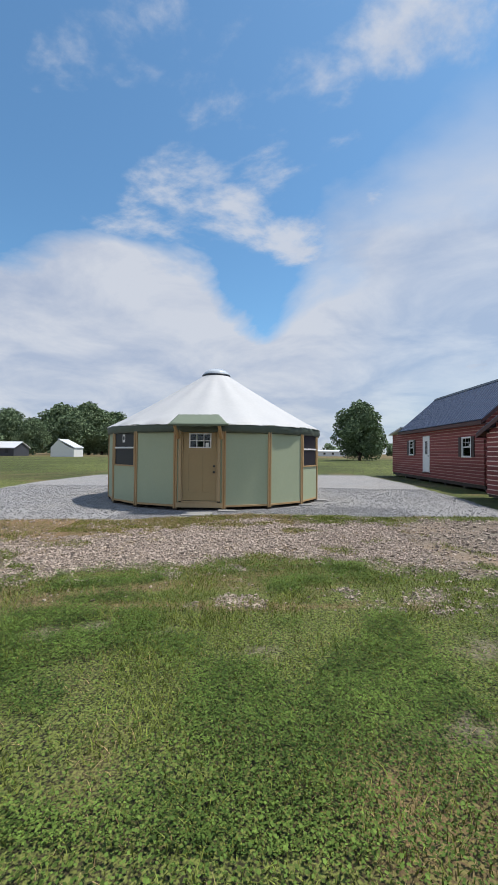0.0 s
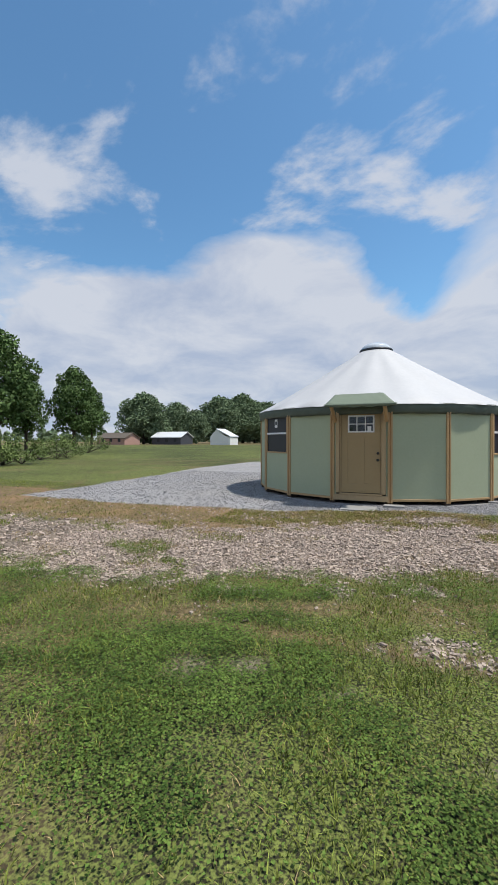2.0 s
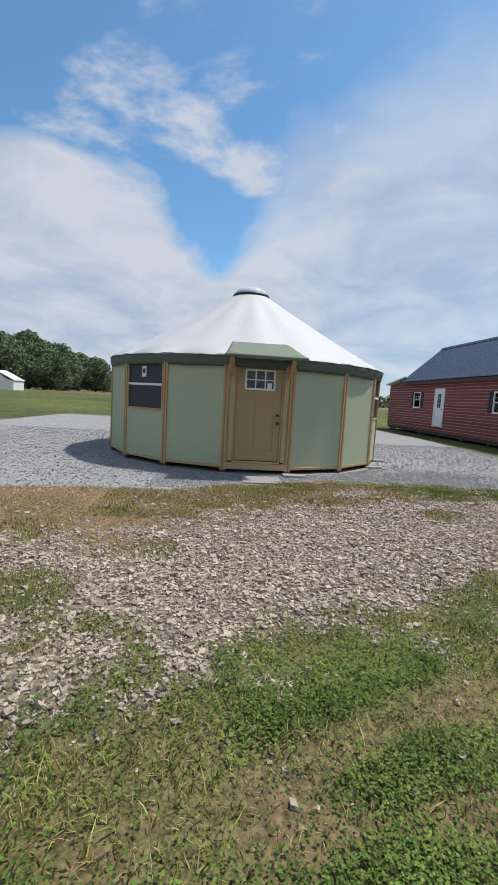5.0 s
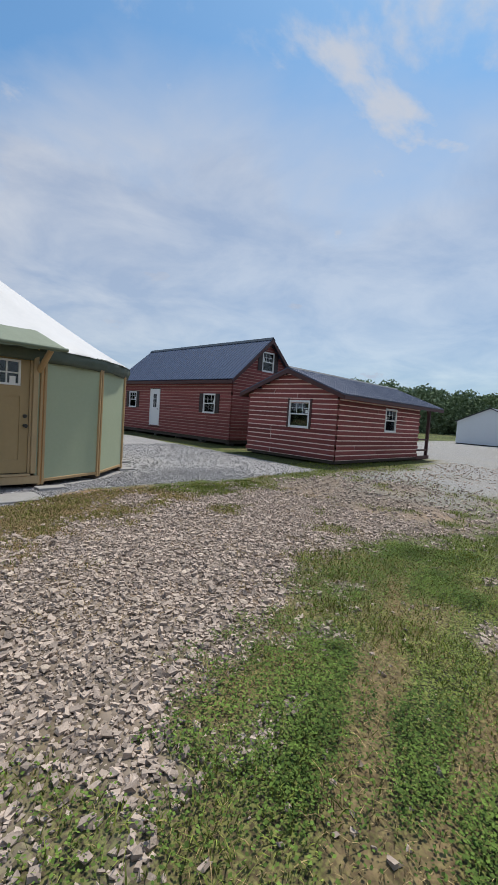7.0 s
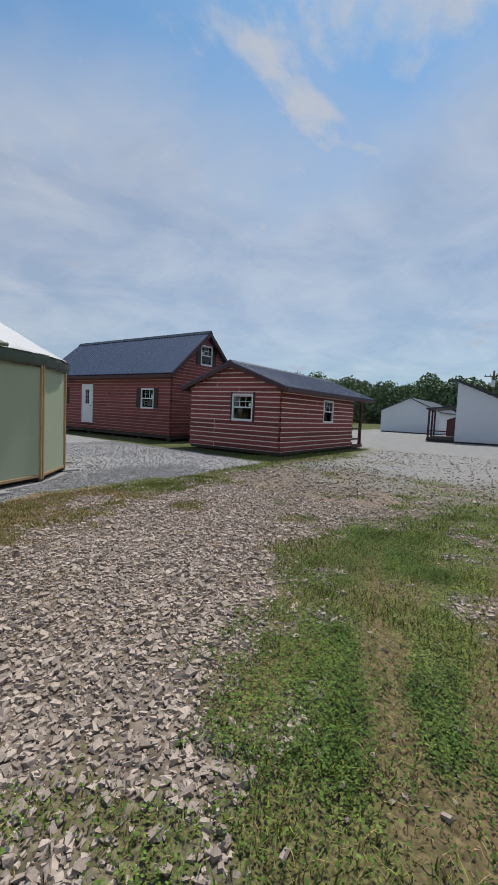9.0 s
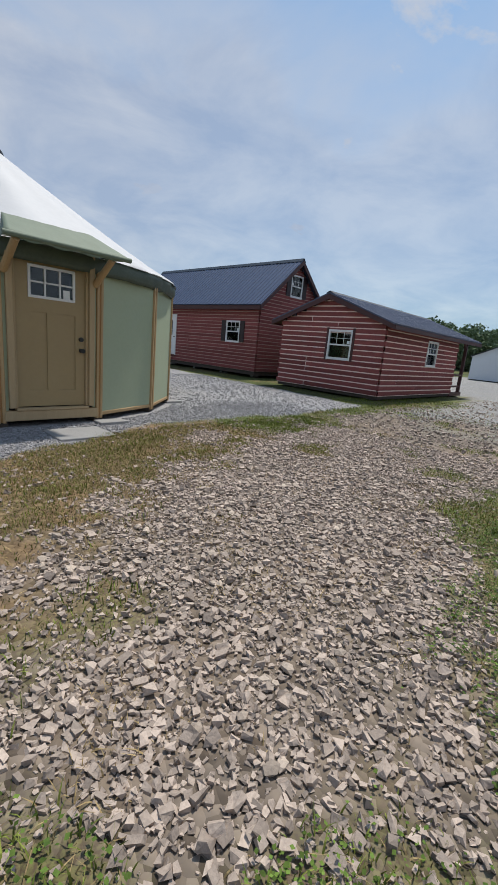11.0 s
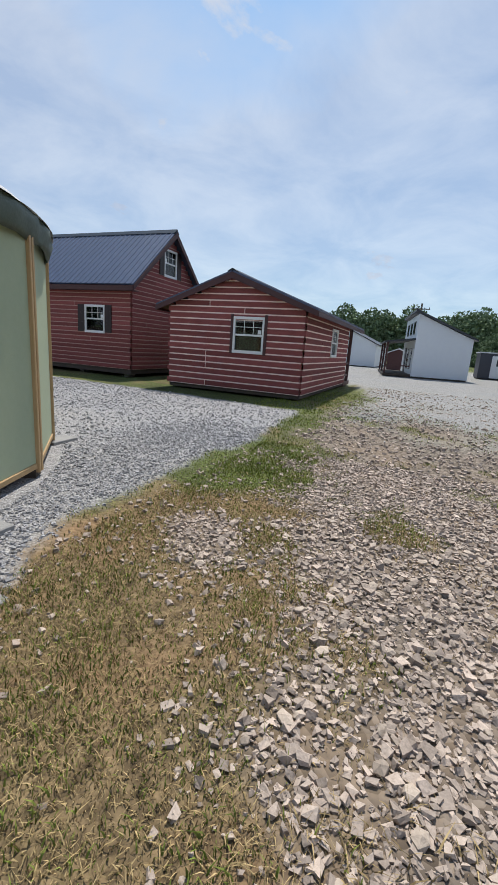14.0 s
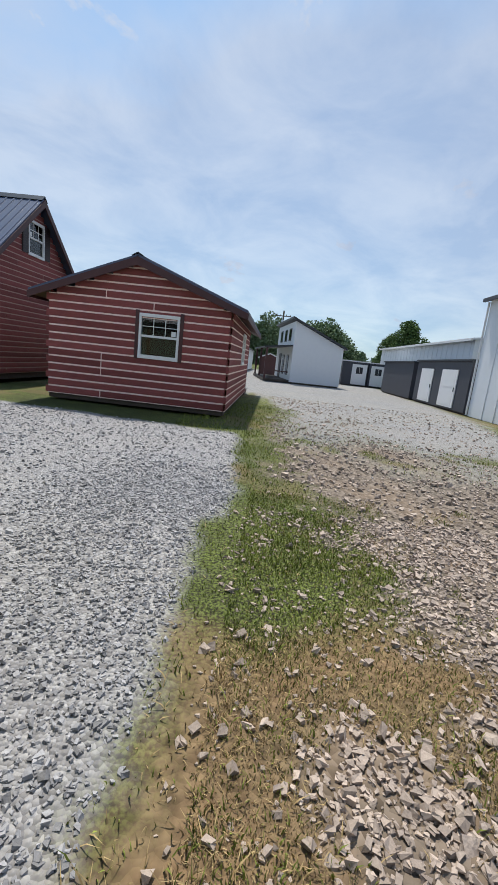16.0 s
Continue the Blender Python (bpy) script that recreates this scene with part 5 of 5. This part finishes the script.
blades("lawn_grass", 130000, LAWN, 51, lambda x, y: green_here(x, y) * fades(x, y) * (0.25 + 0.75 * step_(0.42, 0.6, soft_noise(x + 60, y, 1.6))), 0.042, 0.0030, GRASS, "short green lawn grass", "grass", flop=1.6)
blades("lawn_tufts", 42000, LAWN, 74, lambda x, y: green_here(x, y) * step_(0.58, 0.74, soft_noise(x + 21, y + 6, 3.4) * 0.6 + soft_noise(x, y, 1.2) * 0.4), 0.062, 0.0028, GRASS, "taller grass tufts in the lawn", "grass", flop=1.2)
CLOSE = (-3.2, 3.2, -9.8, -5.4)
blades("close_clover", 240000, CLOSE, 71, lambda x, y: clover_here(x, y) * 0.95 + 0.05 * green_here(x, y), 0.055, 0.0068, CLOVER, "dense low clover beside the drive", "clover", True)
blades("lawn_clover", 150000, LAWN, 52, lambda x, y: np.clip(clover_here(x, y) + 0.25 * green_here(x, y), 0, 1) * fades(x, y), 0.055, 0.0085, CLOVER, "low green clover in the lawn", "clover", True)
blades("dry_lawn_grass", 110000, LAWN, 53, dry_here, 0.034, 0.0024, STRAW, "dry straw-coloured grass in the lawn", "grass", flop=2.2)
EDGE = (-8.0, 11.5, -5.2, -0.4)
blades("verge_grass", 60000, EDGE, 54, green_here, 0.034, 0.0034, GRASS, "green grass along the gravel", "grass")
blades("verge_dry_grass", 70000, EDGE, 55, dry_here, 0.028, 0.0030, STRAW, "dry trodden grass along the gravel", "grass", flop=2.2)
NEAR_VERGE = (-2.5, 5.0, -3.4, -0.8)
blades("near_verge_dry_grass", 140000, NEAR_VERGE, 58, lambda x, y: dry_here(x, y) * step_(-2.5, -0.6, x), 0.022, 0.0021, STRAW, "dry trodden grass beside the yurt's gravel", "grass", flop=2.0)
blades("near_verge_grass", 70000, NEAR_VERGE, 59, lambda x, y: np.clip(green_here(x, y) + 0.45 * dry_here(x, y) * step_(0.35, 0.6, soft_noise(x + 8, y, 2.4)), 0, 1), 0.032, 0.0028, GRASS, "short green grass beside the yurt's gravel", "grass")
blades("drive_straw", 60000, (-5.0, 5.0, -6.4, -1.6), 73, lambda x, y: cover(x, y)[1] * step_(0.55, 0.75, soft_noise(x + 40, y + 8, 2.6) * 0.6 + soft_noise(x + 4, y, 6.0) * 0.4), 0.030, 0.0026, STRAW, "dry grass tufts between the stones of the drive", "grass", flop=2.4)
blades("weeds", 34000, (-6, 6, -6.5, -2.4), 56, lambda x, y: 0.9 * step_(0.60, 0.75, soft_noise(x + 5, y + 11, 1.3) * 0.6 + soft_noise(x, y, 2.7) * 0.4), 0.045, 0.0032, GRASS, "green weeds growing through gravel", "weeds")
blades("far_lawn_grass", 120000, (-14, 14, -16, 1.0), 57, lambda x, y: green_here(x, y) * (1 - fades(x, y) * (y > -10.6)), 0.045, 0.006, GRASS, "green lawn grass farther out", "grass")


# ---- gravel ----
def stones(name, n, region, seed, pick, size, mat, label):
    r = np.random.default_rng(seed)
    x0, x1, y0, y1 = region
    x, y = r.uniform(x0, x1, n), r.uniform(y0, y1, n)
    keep = r.random(n) < pick(x, y)
    x, y = x[keep], y[keep]
    n = len(x)
    s = size * np.exp(np.clip(r.normal(0, 0.34, n), -0.9, 0.75))
    corners = np.array([(i, j, k) for k in (-1, 1) for j in (-1, 1) for i in (-1, 1)], float)
    v = corners[None] * (0.22 + 0.85 * r.random((n, 8, 3)))
    v *= np.stack([np.ones(n), r.uniform(0.45, 0.95, n), r.uniform(0.35, 0.80, n)], -1)[:, None]
    a, t = r.uniform(0, 2 * np.pi, n), r.normal(0, 0.45, n)
    c, q = np.cos(t)[:, None], np.sin(t)[:, None]
    v[..., 1], v[..., 2] = v[..., 1] * c - v[..., 2] * q, v[..., 1] * q + v[..., 2] * c
    c, q = np.cos(a)[:, None], np.sin(a)[:, None]
    v[..., 0], v[..., 1] = v[..., 0] * c - v[..., 1] * q, v[..., 0] * q + v[..., 1] * c
    v *= s[:, None, None]
    v += np.stack([x, y, relief(x, y) + s * r.uniform(0.0, 0.55, n)], -1)[:, None]
    f = np.array([(0, 2, 3, 1), (4, 5, 7, 6), (0, 1, 5, 4), (2, 6, 7, 3), (0, 4, 6, 2), (1, 3, 7, 5)])
    loops = (np.arange(n)[:, None, None] * 8 + f[None]).ravel()
    return tagged(new(name, mesh_from(name, v.reshape(-1, 3), loops, np.arange(n * 6) * 4, mat)), label, "gravel", kind="stuff")


def clear_of_yurt(x, y):
    return np.hypot(x - YC.x, y - YC.y) > 3.78


def brown_here(x, y):
    return np.clip(cover(x, y)[1] * 1.1 + 0.010 + 0.10 * step_(-4.0, -2.6, y) * (soft_noise(x, y, 2.0) > 0.45), 0, 1) * (outside(PAD, x, y) > 0.02)


def grey_here(x, y):
    return cover(x, y)[0] * clear_of_yurt(x, y)


NEAR_BROWN = (-4.0, 4.5, -7.2, -0.7)
stones("brown_gravel", 68000, NEAR_BROWN, 61, brown_here, 0.0170, STONE, "crushed brown and grey stone of the drive")
stones("fine_brown_gravel", 42000, NEAR_BROWN, 62, brown_here, 0.0100, STONE, "fine brown stone chips of the drive")
stones("far_brown_gravel", 26000, (-8, 18, -8.5, -1.0), 63, lambda x, y: brown_here(x, y) * ((x < -4) | (x > 4.5)), 0.024, STONE, "crushed brown stone farther along the drive")
stones("grey_gravel", 56000, (-2.0, 6.5, -1.6, 1.6), 64, lambda x, y: grey_here(x, y) * (1 - step_(0.3, 1.6, y)) * (1 - step_(4.5, 6.5, x)), 0.0105, STONE_GREY, "fresh grey crushed stone round the yurt")
stones("far_grey_gravel", 40000, (-9.5, 9.5, -2.5, 8.0), 65, lambda x, y: grey_here(x, y) * np.maximum.reduce([step_(0.3, 1.6, y), step_(4.5, 6.5, x), 1.0 * (x < -2)]), 0.015, STONE_GREY, "grey crushed stone farther round the yurt")


def single_stones():
    """Single stones of the drive where one passes closest."""
    rnd = random.Random(9)
    kinds = []
    for k in range(10):
        bm = bmesh.new()
        bmesh.ops.create_icosphere(bm, subdivisions=1, radius=1)
        for v in bm.verts:
            v.co *= rnd.uniform(0.72, 1.1)
            v.co.y *= 0.75
            v.co.z *= 0.5
        me = bpy.data.meshes.new("stone")
        bm.to_mesh(me)
        bm.free()
        me.materials.append(STONE_ONE)
        kinds.append(me)
    made = 0
    while made < 290:
        x, y = rnd.uniform(-1.6, 2.4), rnd.uniform(-5.6, -1.7)
        if cover(np.array([x]), np.array([y]))[1][0] < 0.5:
            continue
        ob = new("stone", rnd.choice(kinds))
        s = rnd.uniform(0.026, 0.048)
        ob.matrix_basis = Matrix.LocRotScale((x, y, float(relief(x, y)) + s * 0.3), Euler((rnd.uniform(-.3, .3), rnd.uniform(-.3, .3), rnd.uniform(0, 6.3))), (s, s, s))
        ob.parent = ground
        made += 1


single_stones()
